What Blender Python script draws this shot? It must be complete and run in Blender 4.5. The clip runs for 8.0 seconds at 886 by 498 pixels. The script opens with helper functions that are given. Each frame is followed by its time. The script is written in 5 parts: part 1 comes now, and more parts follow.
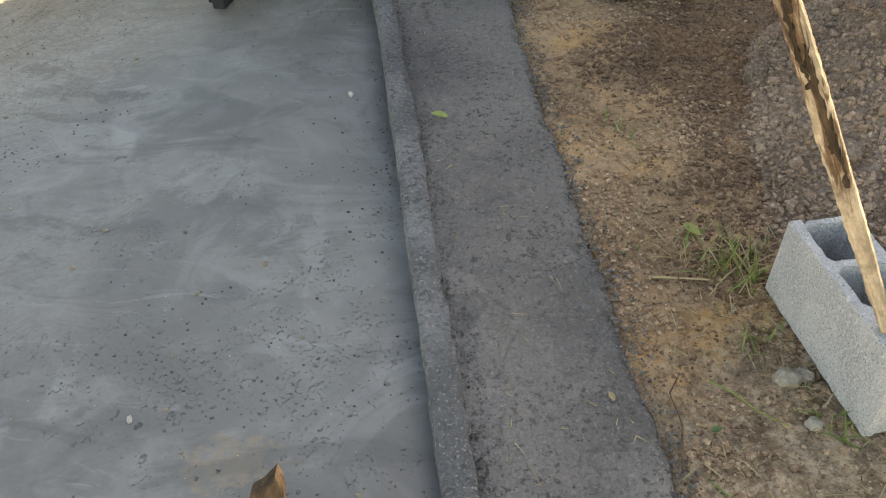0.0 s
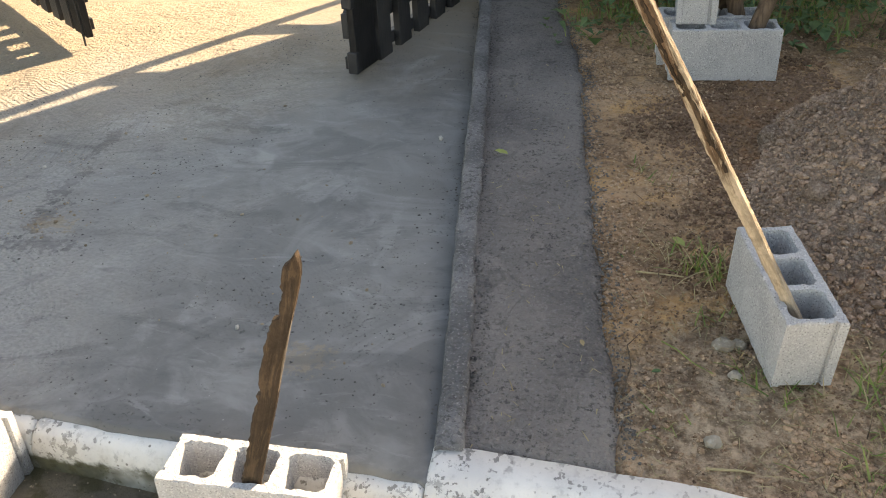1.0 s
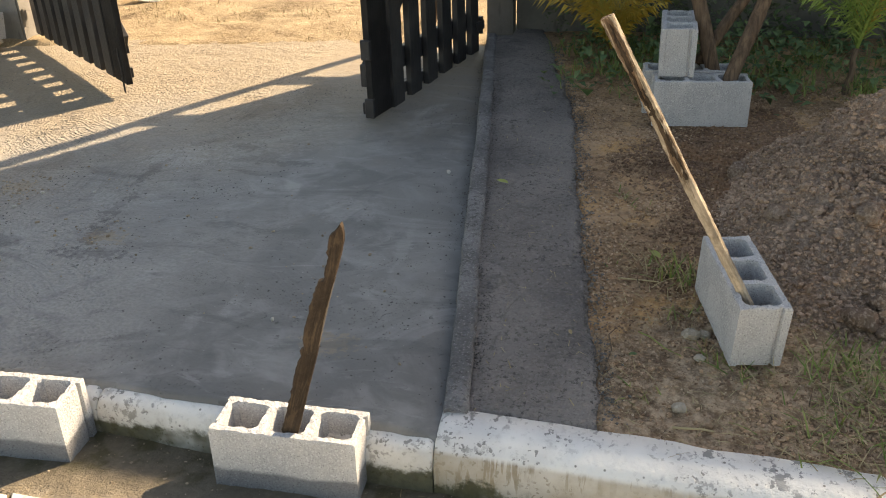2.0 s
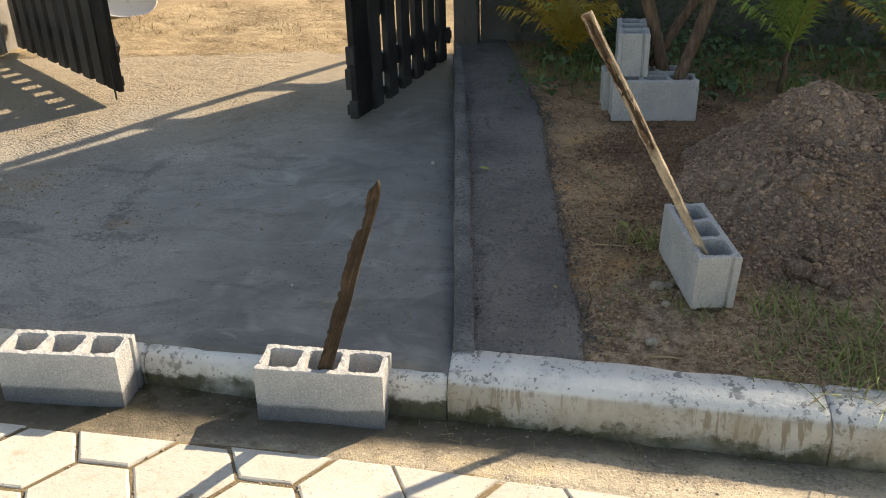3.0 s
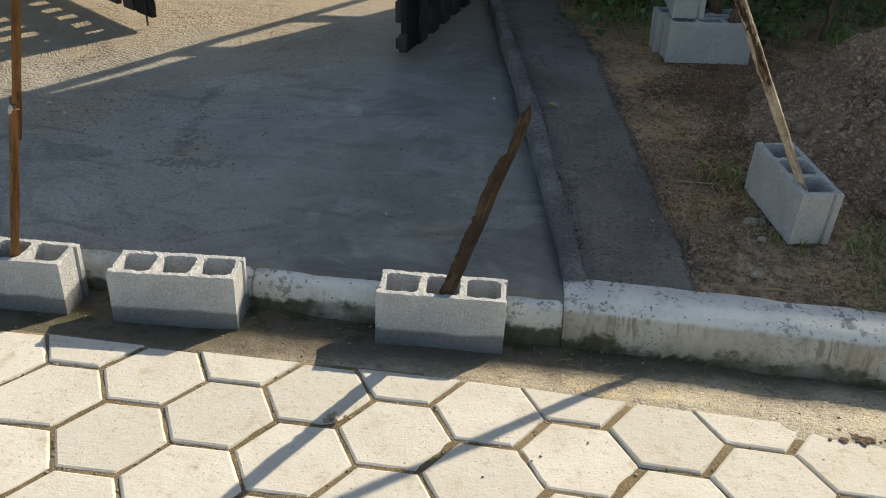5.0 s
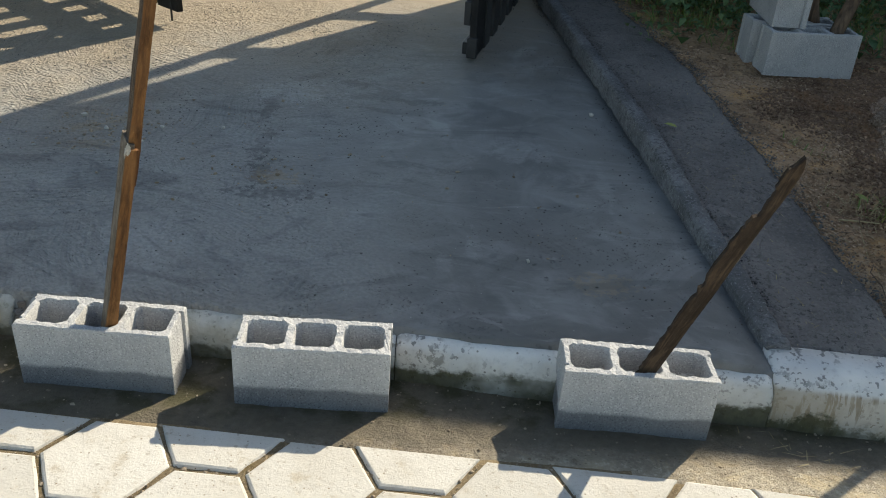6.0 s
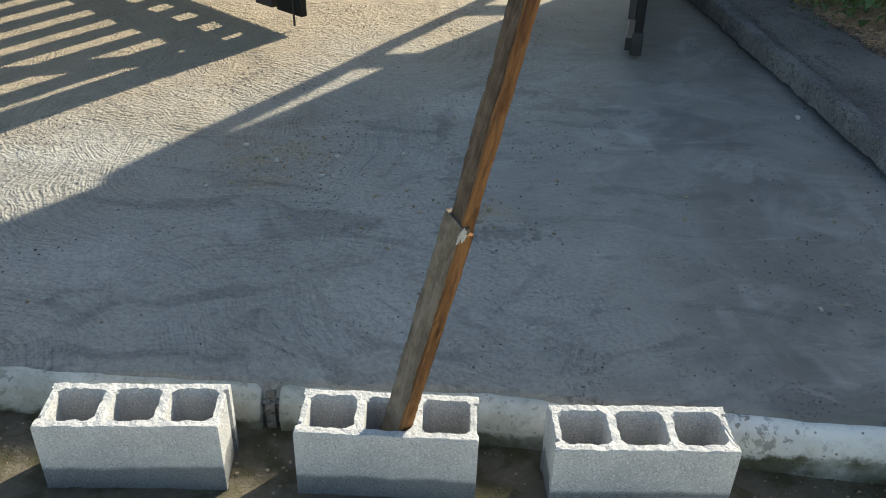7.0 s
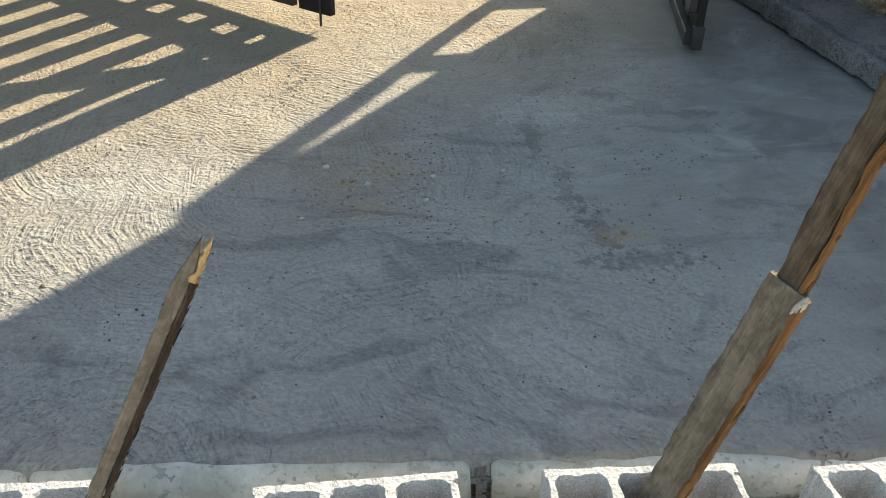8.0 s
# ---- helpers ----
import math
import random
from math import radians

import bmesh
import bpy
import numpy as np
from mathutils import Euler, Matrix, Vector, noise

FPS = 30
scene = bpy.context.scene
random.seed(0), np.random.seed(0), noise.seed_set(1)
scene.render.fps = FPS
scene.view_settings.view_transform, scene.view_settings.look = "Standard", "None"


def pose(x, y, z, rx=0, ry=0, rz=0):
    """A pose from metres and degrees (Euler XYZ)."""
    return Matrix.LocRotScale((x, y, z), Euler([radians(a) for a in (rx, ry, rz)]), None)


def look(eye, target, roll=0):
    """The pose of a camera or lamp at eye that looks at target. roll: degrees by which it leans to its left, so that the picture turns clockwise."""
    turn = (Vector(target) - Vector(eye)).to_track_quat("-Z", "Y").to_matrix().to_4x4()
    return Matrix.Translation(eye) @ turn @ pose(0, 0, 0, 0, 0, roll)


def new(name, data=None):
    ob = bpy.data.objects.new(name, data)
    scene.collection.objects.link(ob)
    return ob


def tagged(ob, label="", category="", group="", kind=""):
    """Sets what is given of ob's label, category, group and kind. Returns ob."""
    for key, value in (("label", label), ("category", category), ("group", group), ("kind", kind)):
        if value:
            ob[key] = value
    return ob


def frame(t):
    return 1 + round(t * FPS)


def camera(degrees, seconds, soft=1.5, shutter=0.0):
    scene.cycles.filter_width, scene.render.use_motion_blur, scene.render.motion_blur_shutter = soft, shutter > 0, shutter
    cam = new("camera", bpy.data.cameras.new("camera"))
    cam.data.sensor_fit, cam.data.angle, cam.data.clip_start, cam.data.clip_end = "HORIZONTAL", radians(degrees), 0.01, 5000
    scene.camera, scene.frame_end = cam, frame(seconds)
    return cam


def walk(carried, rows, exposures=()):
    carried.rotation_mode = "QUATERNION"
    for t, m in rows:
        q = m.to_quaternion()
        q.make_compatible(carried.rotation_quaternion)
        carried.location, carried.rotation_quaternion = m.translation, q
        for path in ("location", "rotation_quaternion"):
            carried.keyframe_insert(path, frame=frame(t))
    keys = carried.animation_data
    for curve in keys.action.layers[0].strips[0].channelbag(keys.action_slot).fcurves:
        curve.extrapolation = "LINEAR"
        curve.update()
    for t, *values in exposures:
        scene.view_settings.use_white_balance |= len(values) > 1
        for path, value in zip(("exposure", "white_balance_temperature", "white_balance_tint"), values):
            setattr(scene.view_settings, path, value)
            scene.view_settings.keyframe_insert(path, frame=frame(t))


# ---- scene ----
cam = camera(55.4, 8.0, soft=1.0)
PATH = [
    (0, (0.589, -0.628, 1.395), (0.553, 0.937, 0.15), -2.0),
    (0.5, (0.78, -0.911, 1.46), (0.457, 0.666, 0.272), -5.7),
    (1, (0.918, -1.274, 1.476), (0.544, 0.401, 0.449), -3.1),
    (1.2, (1.001, -1.377, 1.494), (0.577, 0.321, 0.525), -3.4),
    (2.3, (0.926, -1.822, 1.5), (0.605, -0.06, 0.609), -0.9),
    (2.5, (0.867, -1.924, 1.493), (0.607, -0.163, 0.581), -0.9),
    (3, (0.875, -2.133, 1.522), (0.61, -0.343, 0.67), -1.6),
    (3.5, (0.954, -2.31, 1.54), (0.636, -0.521, 0.705), -2.1),
    (4, (0.922, -2.324, 1.538), (0.652, -0.523, 0.711), -1.6),
    (4.5, (0.719, -2.286, 1.495), (0.455, -0.513, 0.608), -1.2),
    (5, (0.388, -2.236, 1.476), (0.232, -0.489, 0.515), 1.2),
    (5.2, (0.259, -2.165, 1.47), (0.142, -0.419, 0.502), 2.0),
    (6.3, (-0.519, -1.696, 1.419), (-0.529, 0.028, 0.404), 3.6),
    (6.5, (-0.667, -1.64, 1.435), (-0.796, 0.056, 0.383), 2.0),
    (7, (-1.017, -1.419, 1.443), (-1.069, 0.281, 0.392), 0.5),
    (7.5, (-1.313, -1.227, 1.427), (-1.146, 0.46, 0.366), 3.0),
    (8, (-1.682, -1.113, 1.442), (-1.521, 0.554, 0.349), 1.4),
]
EXPOSURES = [(0, 1.98, 10300, 11), (0.5, 1.88, 10100, 13), (1.2, 1.58, 9700, 14), (2.5, 0.98, 9200, 13), (3.5, 0.64, 8200, 8), (4.2, 0.6, 8100, 7), (4.5, 0.4, 7900, 7), (5.2, 0.27, 7700, 6), (6.5, 0.6, 7200, 4), (7, 0.72, 7200, 3), (7.5, 0.82, 7400, 3), (8, 1.02, 7900, 4)]
walk(cam, [(t, look(eye, target, roll)) for t, eye, target, roll in PATH], EXPOSURES)

# ---- light ----
SUN_AZ, SUN_EL = radians(51.5), radians(31.5)
to_sun = Vector((math.cos(SUN_AZ) * math.cos(SUN_EL), math.sin(SUN_AZ) * math.cos(SUN_EL), math.sin(SUN_EL)))
world = bpy.data.worlds.new("sky")
scene.world = world
world.use_nodes = True
wn = world.node_tree
sky = wn.nodes.new("ShaderNodeTexSky")
sky.sky_type, sky.sun_disc = "NISHITA", False
sky.sun_elevation, sky.sun_rotation = SUN_EL, math.pi / 2 - SUN_AZ
wn.links.new(sky.outputs[0], wn.nodes["Background"].inputs[0])
wn.nodes["Background"].inputs[1].default_value = 0.12
sun_data = bpy.data.lights.new("sun", "SUN")
sun_data.energy, sun_data.angle, sun_data.color = 4.9, radians(0.6), (1.0, 0.92, 0.82)
sun = new("sun", sun_data)
sun.matrix_world = look(to_sun * 30, (0, 0, 0))


# ---- node helpers ----
class Nodes:
    """A small writer of node materials."""

    def __init__(self, name, rough=0.85, metal=0.0, spec=0.3):
        self.m = bpy.data.materials.new(name)
        self.m.use_nodes = True
        self.t = self.m.node_tree
        self.b = self.t.nodes["Principled BSDF"]
        self.b.inputs["Roughness"].default_value = rough
        self.b.inputs["Metallic"].default_value = metal
        self.b.inputs["Specular IOR Level"].default_value = spec
        self.obj = self.t.nodes.new("ShaderNodeTexCoord").outputs["Object"]
        self.pos = self.t.nodes.new("ShaderNodeNewGeometry").outputs["Position"]
        self.height = None

    def put(self, socket, value):
        if isinstance(value, bpy.types.NodeSocket):
            self.t.links.new(value, socket)
        else:
            socket.default_value = value

    def noise(self, scale, detail=4.0, rough=0.55, at=None, distort=0.0, stretch=None):
        n = self.t.nodes.new("ShaderNodeTexNoise")
        n.inputs["Scale"].default_value, n.inputs["Detail"].default_value = scale, detail
        n.inputs["Roughness"].default_value, n.inputs["Distortion"].default_value = rough, distort
        self.put(n.inputs["Vector"], self.stretched(at or self.pos, stretch))
        return n.outputs["Fac"]

    def stretched(self, at, stretch):
        if not stretch:
            return at
        v = self.t.nodes.new("ShaderNodeVectorMath")
        v.operation = "MULTIPLY"
        self.put(v.inputs[0], at)
        v.inputs[1].default_value = stretch
        return v.outputs[0]

    def cells(self, scale, at=None, rand=1.0, feature="F1"):
        n = self.t.nodes.new("ShaderNodeTexVoronoi")
        n.feature = feature
        n.inputs["Scale"].default_value, n.inputs["Randomness"].default_value = scale, rand
        self.put(n.inputs["Vector"], at or self.pos)
        return n.outputs["Distance"]

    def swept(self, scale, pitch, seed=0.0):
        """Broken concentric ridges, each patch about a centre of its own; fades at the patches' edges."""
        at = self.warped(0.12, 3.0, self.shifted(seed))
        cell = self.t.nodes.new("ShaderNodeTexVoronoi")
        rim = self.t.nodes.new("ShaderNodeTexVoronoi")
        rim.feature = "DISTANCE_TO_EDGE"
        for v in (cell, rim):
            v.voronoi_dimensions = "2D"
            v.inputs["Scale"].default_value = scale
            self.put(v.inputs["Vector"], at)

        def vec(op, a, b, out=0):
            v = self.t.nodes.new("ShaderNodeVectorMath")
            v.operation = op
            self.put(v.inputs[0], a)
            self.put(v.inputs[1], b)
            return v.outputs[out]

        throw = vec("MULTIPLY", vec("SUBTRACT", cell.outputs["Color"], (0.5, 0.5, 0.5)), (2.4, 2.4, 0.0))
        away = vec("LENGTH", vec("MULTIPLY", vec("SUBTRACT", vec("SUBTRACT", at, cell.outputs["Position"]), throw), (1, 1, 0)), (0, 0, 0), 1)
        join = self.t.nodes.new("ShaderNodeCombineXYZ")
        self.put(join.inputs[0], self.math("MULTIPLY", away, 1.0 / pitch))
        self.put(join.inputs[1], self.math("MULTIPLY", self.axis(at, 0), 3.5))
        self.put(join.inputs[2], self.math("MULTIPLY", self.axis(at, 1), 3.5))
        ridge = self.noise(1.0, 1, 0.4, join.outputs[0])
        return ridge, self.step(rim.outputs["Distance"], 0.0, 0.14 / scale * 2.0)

    def warped(self, amount, scale, at=None):
        n = self.t.nodes.new("ShaderNodeTexNoise")
        n.inputs["Scale"].default_value = scale
        self.put(n.inputs["Vector"], at or self.pos)
        v = self.t.nodes.new("ShaderNodeVectorMath")
        v.operation = "MULTIPLY_ADD"
        self.put(v.inputs[0], n.outputs["Color"])
        v.inputs[1].default_value = (amount, amount, 0)
        self.put(v.inputs[2], at or self.pos)
        return v.outputs[0]

    def shifted(self, x, y=0.0, z=0.0):
        v = self.t.nodes.new("ShaderNodeVectorMath")
        v.operation = "ADD"
        self.put(v.inputs[0], self.pos)
        v.inputs[1].default_value = (x, y, z)
        return v.outputs[0]

    def step(self, fac, lo, hi, a=0.0, b=1.0):
        n = self.t.nodes.new("ShaderNodeMapRange")
        n.interpolation_type = "SMOOTHSTEP"
        for i, v in enumerate((fac, lo, hi, a, b)):
            self.put(n.inputs[i], v)
        return n.outputs[0]

    def math(self, op, a, b=0.0):
        n = self.t.nodes.new("ShaderNodeMath")
        n.operation = op
        self.put(n.inputs[0], a)
        self.put(n.inputs[1], b)
        return n.outputs[0]

    def axis(self, at, i):
        n = self.t.nodes.new("ShaderNodeSeparateXYZ")
        self.put(n.inputs[0], at)
        return n.outputs[i]

    def mix(self, fac, a, b, blend="MIX"):
        n = self.t.nodes.new("ShaderNodeMix")
        n.data_type, n.blend_type = "RGBA", blend
        for s, v in ((n.inputs[0], fac), (n.inputs[6], a), (n.inputs[7], b)):
            if isinstance(v, (tuple, list)) and len(v) == 3:
                v = (*v, 1.0)
            self.put(s, v)
        return n.outputs[2]

    def blot(self, x, y, rx, ry, ragged=0.6):
        """A ragged stain round a place on the plan, 1 in its middle."""
        v = self.t.nodes.new("ShaderNodeVectorMath")
        v.operation = "SUBTRACT"
        self.put(v.inputs[0], self.pos)
        v.inputs[1].default_value = (x, y, 0)
        w = self.t.nodes.new("ShaderNodeVectorMath")
        w.operation = "MULTIPLY"
        self.put(w.inputs[0], v.outputs[0])
        w.inputs[1].default_value = (1 / rx, 1 / ry, 0)
        d = self.t.nodes.new("ShaderNodeVectorMath")
        d.operation = "LENGTH"
        self.put(d.inputs[0], w.outputs[0])
        far = self.math("ADD", d.outputs["Value"], self.math("MULTIPLY", self.math("SUBTRACT", self.noise(26, 7, 0.8), 0.5), ragged * 7))
        return self.step(far, 0.6, 1.2, 1, 0)

    def random(self):
        return self.t.nodes.new("ShaderNodeObjectInfo").outputs["Random"]

    def island(self):
        return self.t.nodes.new("ShaderNodeNewGeometry").outputs["Random Per Island"]

    def relief(self, fac, metres):
        n = self.t.nodes.new("ShaderNodeBump")
        n.inputs["Strength"].default_value, n.inputs["Distance"].default_value = 1.0, metres
        self.put(n.inputs["Height"], fac)
        if self.height:
            self.t.links.new(self.height, n.inputs["Normal"])
        self.height = n.outputs[0]

    def done(self, colour, rough=None):
        self.put(self.b.inputs["Base Color"], (*colour, 1.0) if isinstance(colour, tuple) else colour)
        if rough is not None:
            self.put(self.b.inputs["Roughness"], rough)
        if self.height:
            self.t.links.new(self.height, self.b.inputs["Normal"])
        return self.m


# ---- materials ----
def concrete_slab():
    n = Nodes("fresh_concrete", 0.8, 0, 0.3)
    big, mid, fine = n.noise(0.9, 5), n.noise(5, 6, 0.6, distort=0.8), n.noise(160, 3, 0.6)
    # floated smooth beside the rib, left rough elsewhere
    rough = n.step(n.math("ADD", n.math("MULTIPLY", n.axis(n.pos, 0), -0.3), n.noise(1.3, 4, 0.6)), 0.5, 0.86, 0.0, 1)
    c = n.mix(n.step(big, 0.35, 0.68), (0.172, 0.175, 0.176), (0.262, 0.265, 0.264))
    c = n.mix(n.math("MULTIPLY", rough, 0.42), c, (0.52, 0.52, 0.508))
    c = n.mix(n.step(mid, 0.42, 0.72, 0, 0.55), c, (0.36, 0.364, 0.366))
    c = n.mix(n.step(n.noise(3.1, 6, 0.65, distort=1.5), 0.56, 0.7, 0, 0.5), c, (0.15, 0.157, 0.168))
    c = n.mix(n.step(n.noise(1.9, 5, 0.6, distort=0.6), 0.6, 0.72, 0, 0.6), c, (0.42, 0.427, 0.427))
    streak = n.noise(1.0, 6, 0.7, n.warped(0.5, 1.5), 1.5, stretch=(3, 11, 1))
    c = n.mix(n.step(streak, 0.57, 0.68, 0, 0.4), c, (0.4, 0.404, 0.408))
    c = n.mix(n.step(n.noise(1.0, 6, 0.7, n.warped(0.6, 1.2, n.shifted(5.0)), 1.0, stretch=(4, 14, 1)), 0.6, 0.68, 0, 0.4), c, (0.16, 0.165, 0.172))
    for x, y, rx, ry, k in ((-1.06, 1.80, 0.2, 0.14, 0.7), (0.24, 1.0, 0.03, 0.2, 0.28), (0.14, 0.88, 0.07, 0.05, 0.22), (-2.5, 1.38, 0.3, 0.12, 0.7), (-0.05, 1.27, 0.12, 0.1, 0.3), (-0.23, 0.55, 0.025, 0.1, 0.25), (-0.32, 0.4, 0.025, 0.08, 0.25),
                            (-2.2, 0.62, 0.2, 0.16, 0.45), (-1.28, 0.42, 0.14, 0.14, 0.4), (-0.62, 0.72, 0.1, 0.08, 0.2), (-0.75, 2.2, 0.3, 0.4, 0.35)):
        c = n.mix(n.math("MULTIPLY", n.math("MULTIPLY", n.blot(x, y, rx, ry), n.step(streak, 0.35, 0.6, 0.35, 1)), k), c, (0.5, 0.508, 0.512))
    for x, y, rx, ry in ((-0.92, 0.82, 0.16, 0.05), (-1.0, 0.98, 0.05, 0.12), (-1.06, 1.2, 0.04, 0.16), (-1.12, 1.62, 0.04, 0.16), (-0.78, 1.95, 0.08, 0.05), (-0.9, 2.5, 0.12, 0.2), (-0.5, 1.75, 0.12, 0.03), (-0.72, 2.9, 0.1, 0.3)):
        c = n.mix(n.math("MULTIPLY", n.blot(x, y, rx, ry, 1.0), 0.55), c, (0.11, 0.112, 0.118))
    for x, y in ((-1.78, 1.32), (-1.66, 1.4), (-1.70, 1.15), (0.16, 0.35), (-0.95, 0.95)):
        c = n.mix(n.math("MULTIPLY", n.blot(x, y, 0.08, 0.05, 1.0), 0.45), c, (0.38, 0.3, 0.2))
    # cloudy smears left by the trowel
    for seed, tone, k in ((31.0, (0.41, 0.418, 0.425), 0.34), (47.0, (0.125, 0.13, 0.136), 0.45)):
        smear = n.noise(1.0, 5, 0.62, n.warped(0.7, 1.1, n.shifted(seed)), 0.8, stretch=(2.2, 5.5, 1))
        c = n.mix(n.step(smear, 0.53, 0.66, 0, k), c, tone)
    # sand trodden in from the yard
    dusty = n.math("ADD", n.axis(n.pos, 1), n.math("ADD", n.math("MULTIPLY", n.axis(n.pos, 0), -0.5), n.math("MULTIPLY", n.noise(1.4, 5, 0.65), 2.4)))
    c = n.mix(n.step(dusty, 2.9, 5.2, 0, 0.88), c, (0.4, 0.325, 0.238))
    # ragged dark flecks of paste in drifts
    flecks = n.math("MULTIPLY", n.step(n.noise(42, 5, 0.7, distort=0.3), 0.6, 0.64), n.step(n.noise(2.6, 6, 0.75, n.shifted(11.0)), 0.55, 0.64))
    c = n.mix(n.math("MULTIPLY", flecks, 0.55), c, (0.07, 0.071, 0.074))
    specks = n.math("MULTIPLY", n.step(n.noise(110, 4, 0.7), 0.59, 0.63), n.step(n.noise(3.4, 6, 0.8, n.shifted(17.0)), 0.52, 0.62))
    c = n.mix(n.math("MULTIPLY", specks, 0.6), c, (0.06, 0.06, 0.062))
    c = n.mix(n.math("MULTIPLY", n.step(n.cells(30, n.shifted(3.0)), 0.035, 0.065, 0.8, 0), n.step(n.noise(6, 2), 0.45, 0.55)), c, (0.56, 0.55, 0.53))
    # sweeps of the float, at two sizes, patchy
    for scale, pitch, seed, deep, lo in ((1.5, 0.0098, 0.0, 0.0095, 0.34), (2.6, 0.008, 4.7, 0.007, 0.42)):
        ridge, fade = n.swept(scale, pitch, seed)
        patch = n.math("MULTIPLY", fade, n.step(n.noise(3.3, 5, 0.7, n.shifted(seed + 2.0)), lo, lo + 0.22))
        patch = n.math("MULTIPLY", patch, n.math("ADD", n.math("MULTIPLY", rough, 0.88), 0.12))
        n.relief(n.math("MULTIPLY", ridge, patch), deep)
        # groove bottoms tinted dark, so the shade inside them is painted
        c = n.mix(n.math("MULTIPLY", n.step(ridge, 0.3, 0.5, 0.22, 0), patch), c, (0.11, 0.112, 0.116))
    grain = n.noise(75, 2, 0.5)
    # low spots of the grain darker, high ones paler: bump shading put into colour
    grain_shade = n.mix(n.step(grain, 0.38, 0.62), (0.84, 0.84, 0.84), (1.18, 1.18, 1.17))
    c = n.mix(n.math("ADD", n.math("MULTIPLY", rough, 0.4), 0.04), c, n.mix(1.0, c, grain_shade, "MULTIPLY"))
    n.relief(n.math("MULTIPLY", n.noise(26, 4, 0.6, distort=1.0), rough), 0.011)
    n.relief(n.math("MULTIPLY", grain, n.math("ADD", n.math("MULTIPLY", rough, 0.9), 0.1)), 0.0075)
    n.relief(flecks, -0.004)
    n.relief(specks, -0.004)
    n.relief(fine, 0.0006)
    c = n.mix(1.0, c, (0.925, 0.925, 0.895), "MULTIPLY")
    return n.done(c, n.math("ADD", n.step(mid, 0.3, 0.7, 0.56, 0.72), n.math("MULTIPLY", rough, 0.2)))


def dark_screed():
    n = Nodes("damp_screed", 0.85, 0, 0.3)
    c = n.mix(n.step(n.noise(1.6, 5), 0.35, 0.65), (0.138, 0.128, 0.123), (0.24, 0.219, 0.203))
    c = n.mix(n.step(n.noise(5, 6, 0.7, distort=1.0), 0.5, 0.66, 0, 0.5), c, (0.29, 0.262, 0.24))
    c = n.mix(n.step(n.noise(90, 4, 0.7), 0.5, 0.7, 0, 0.45), c, (0.33, 0.31, 0.29))
    c = n.mix(n.math("MULTIPLY", n.step(n.noise(60, 6, 0.8), 0.53, 0.6, 0, 0.85), n.step(n.noise(4, 5, 0.7, n.shifted(6.0)), 0.42, 0.58, 0.3, 1)), c, (0.062, 0.058, 0.056))
    c = n.mix(n.step(n.noise(7, 5, 0.7, distort=1.2), 0.56, 0.66, 0, 0.5), c, (0.085, 0.078, 0.074))
    c = n.mix(n.step(n.cells(85), 0.06, 0.13, 0.6, 0), c, (0.06, 0.058, 0.056))
    n.relief(n.noise(18, 5, 0.65), 0.012)
    n.relief(n.noise(65, 2, 0.5), 0.014)
    n.relief(n.noise(150, 2, 0.5), 0.005)
    return n.done(c)


def rib_concrete():
    n = Nodes("rib_mortar", 0.85, 0, 0.3)
    c = n.mix(n.step(n.noise(5, 5), 0.35, 0.65), (0.14, 0.14, 0.142), (0.235, 0.235, 0.236))
    c = n.mix(n.math("MULTIPLY", n.step(n.noise(55, 6, 0.8), 0.5, 0.57, 0, 0.85), n.step(n.noise(6, 5, 0.7, n.shifted(2.0)), 0.4, 0.58, 0.35, 1)), c, (0.085, 0.083, 0.082))
    c = n.mix(n.step(n.noise(110, 4, 0.7, n.shifted(3.0)), 0.56, 0.64, 0, 0.7), c, (0.36, 0.356, 0.35))
    n.relief(n.noise(30, 4, 0.6), 0.018)
    n.relief(n.noise(75, 2, 0.5), 0.014)
    return n.done(c)


def block_concrete():
    n = Nodes("block_concrete", 0.92, 0, 0.2)
    fine, pits = n.noise(210, 4, 0.75, n.obj), n.cells(150, n.obj)
    c = n.mix(n.step(n.noise(9, 4, 0.5, n.obj), 0.3, 0.7), (0.45, 0.46, 0.475), (0.58, 0.587, 0.59))
    c = n.mix(n.step(fine, 0.5, 0.64, 0, 0.85), c, (0.79, 0.795, 0.795))
    c = n.mix(n.step(pits, 0.1, 0.3, 0.85, 0), c, (0.15, 0.15, 0.155))
    c = n.mix(n.math("MULTIPLY", n.random(), 0.25), c, (0.44, 0.45, 0.465))
    n.relief(n.noise(150, 2, 0.5, n.obj), 0.0035)
    n.relief(n.noise(60, 3, 0.6, n.obj), 0.003)
    return n, c


def dry_block():
    n, c = block_concrete()
    return n.done(n.mix(1.0, c, (0.84, 0.84, 0.84), "MULTIPLY"))


def wet_block():
    """Blocks whose feet have soaked up gutter water: a damp band with a wandering edge."""
    n, c = block_concrete()
    edge = n.math("ADD", n.axis(n.obj, 2), n.math("MULTIPLY", n.noise(5, 5, 0.6, n.pos), 0.05))
    c = n.mix(1.0, c, (0.93, 0.93, 0.93), "MULTIPLY")
    wet = n.step(edge, 0.086, 0.102, 1, 0)
    return n.done(n.mix(wet, c, n.mix(1.0, c, (0.42, 0.43, 0.45), "MULTIPLY")), n.step(wet, 0, 1, 0.92, 0.6))


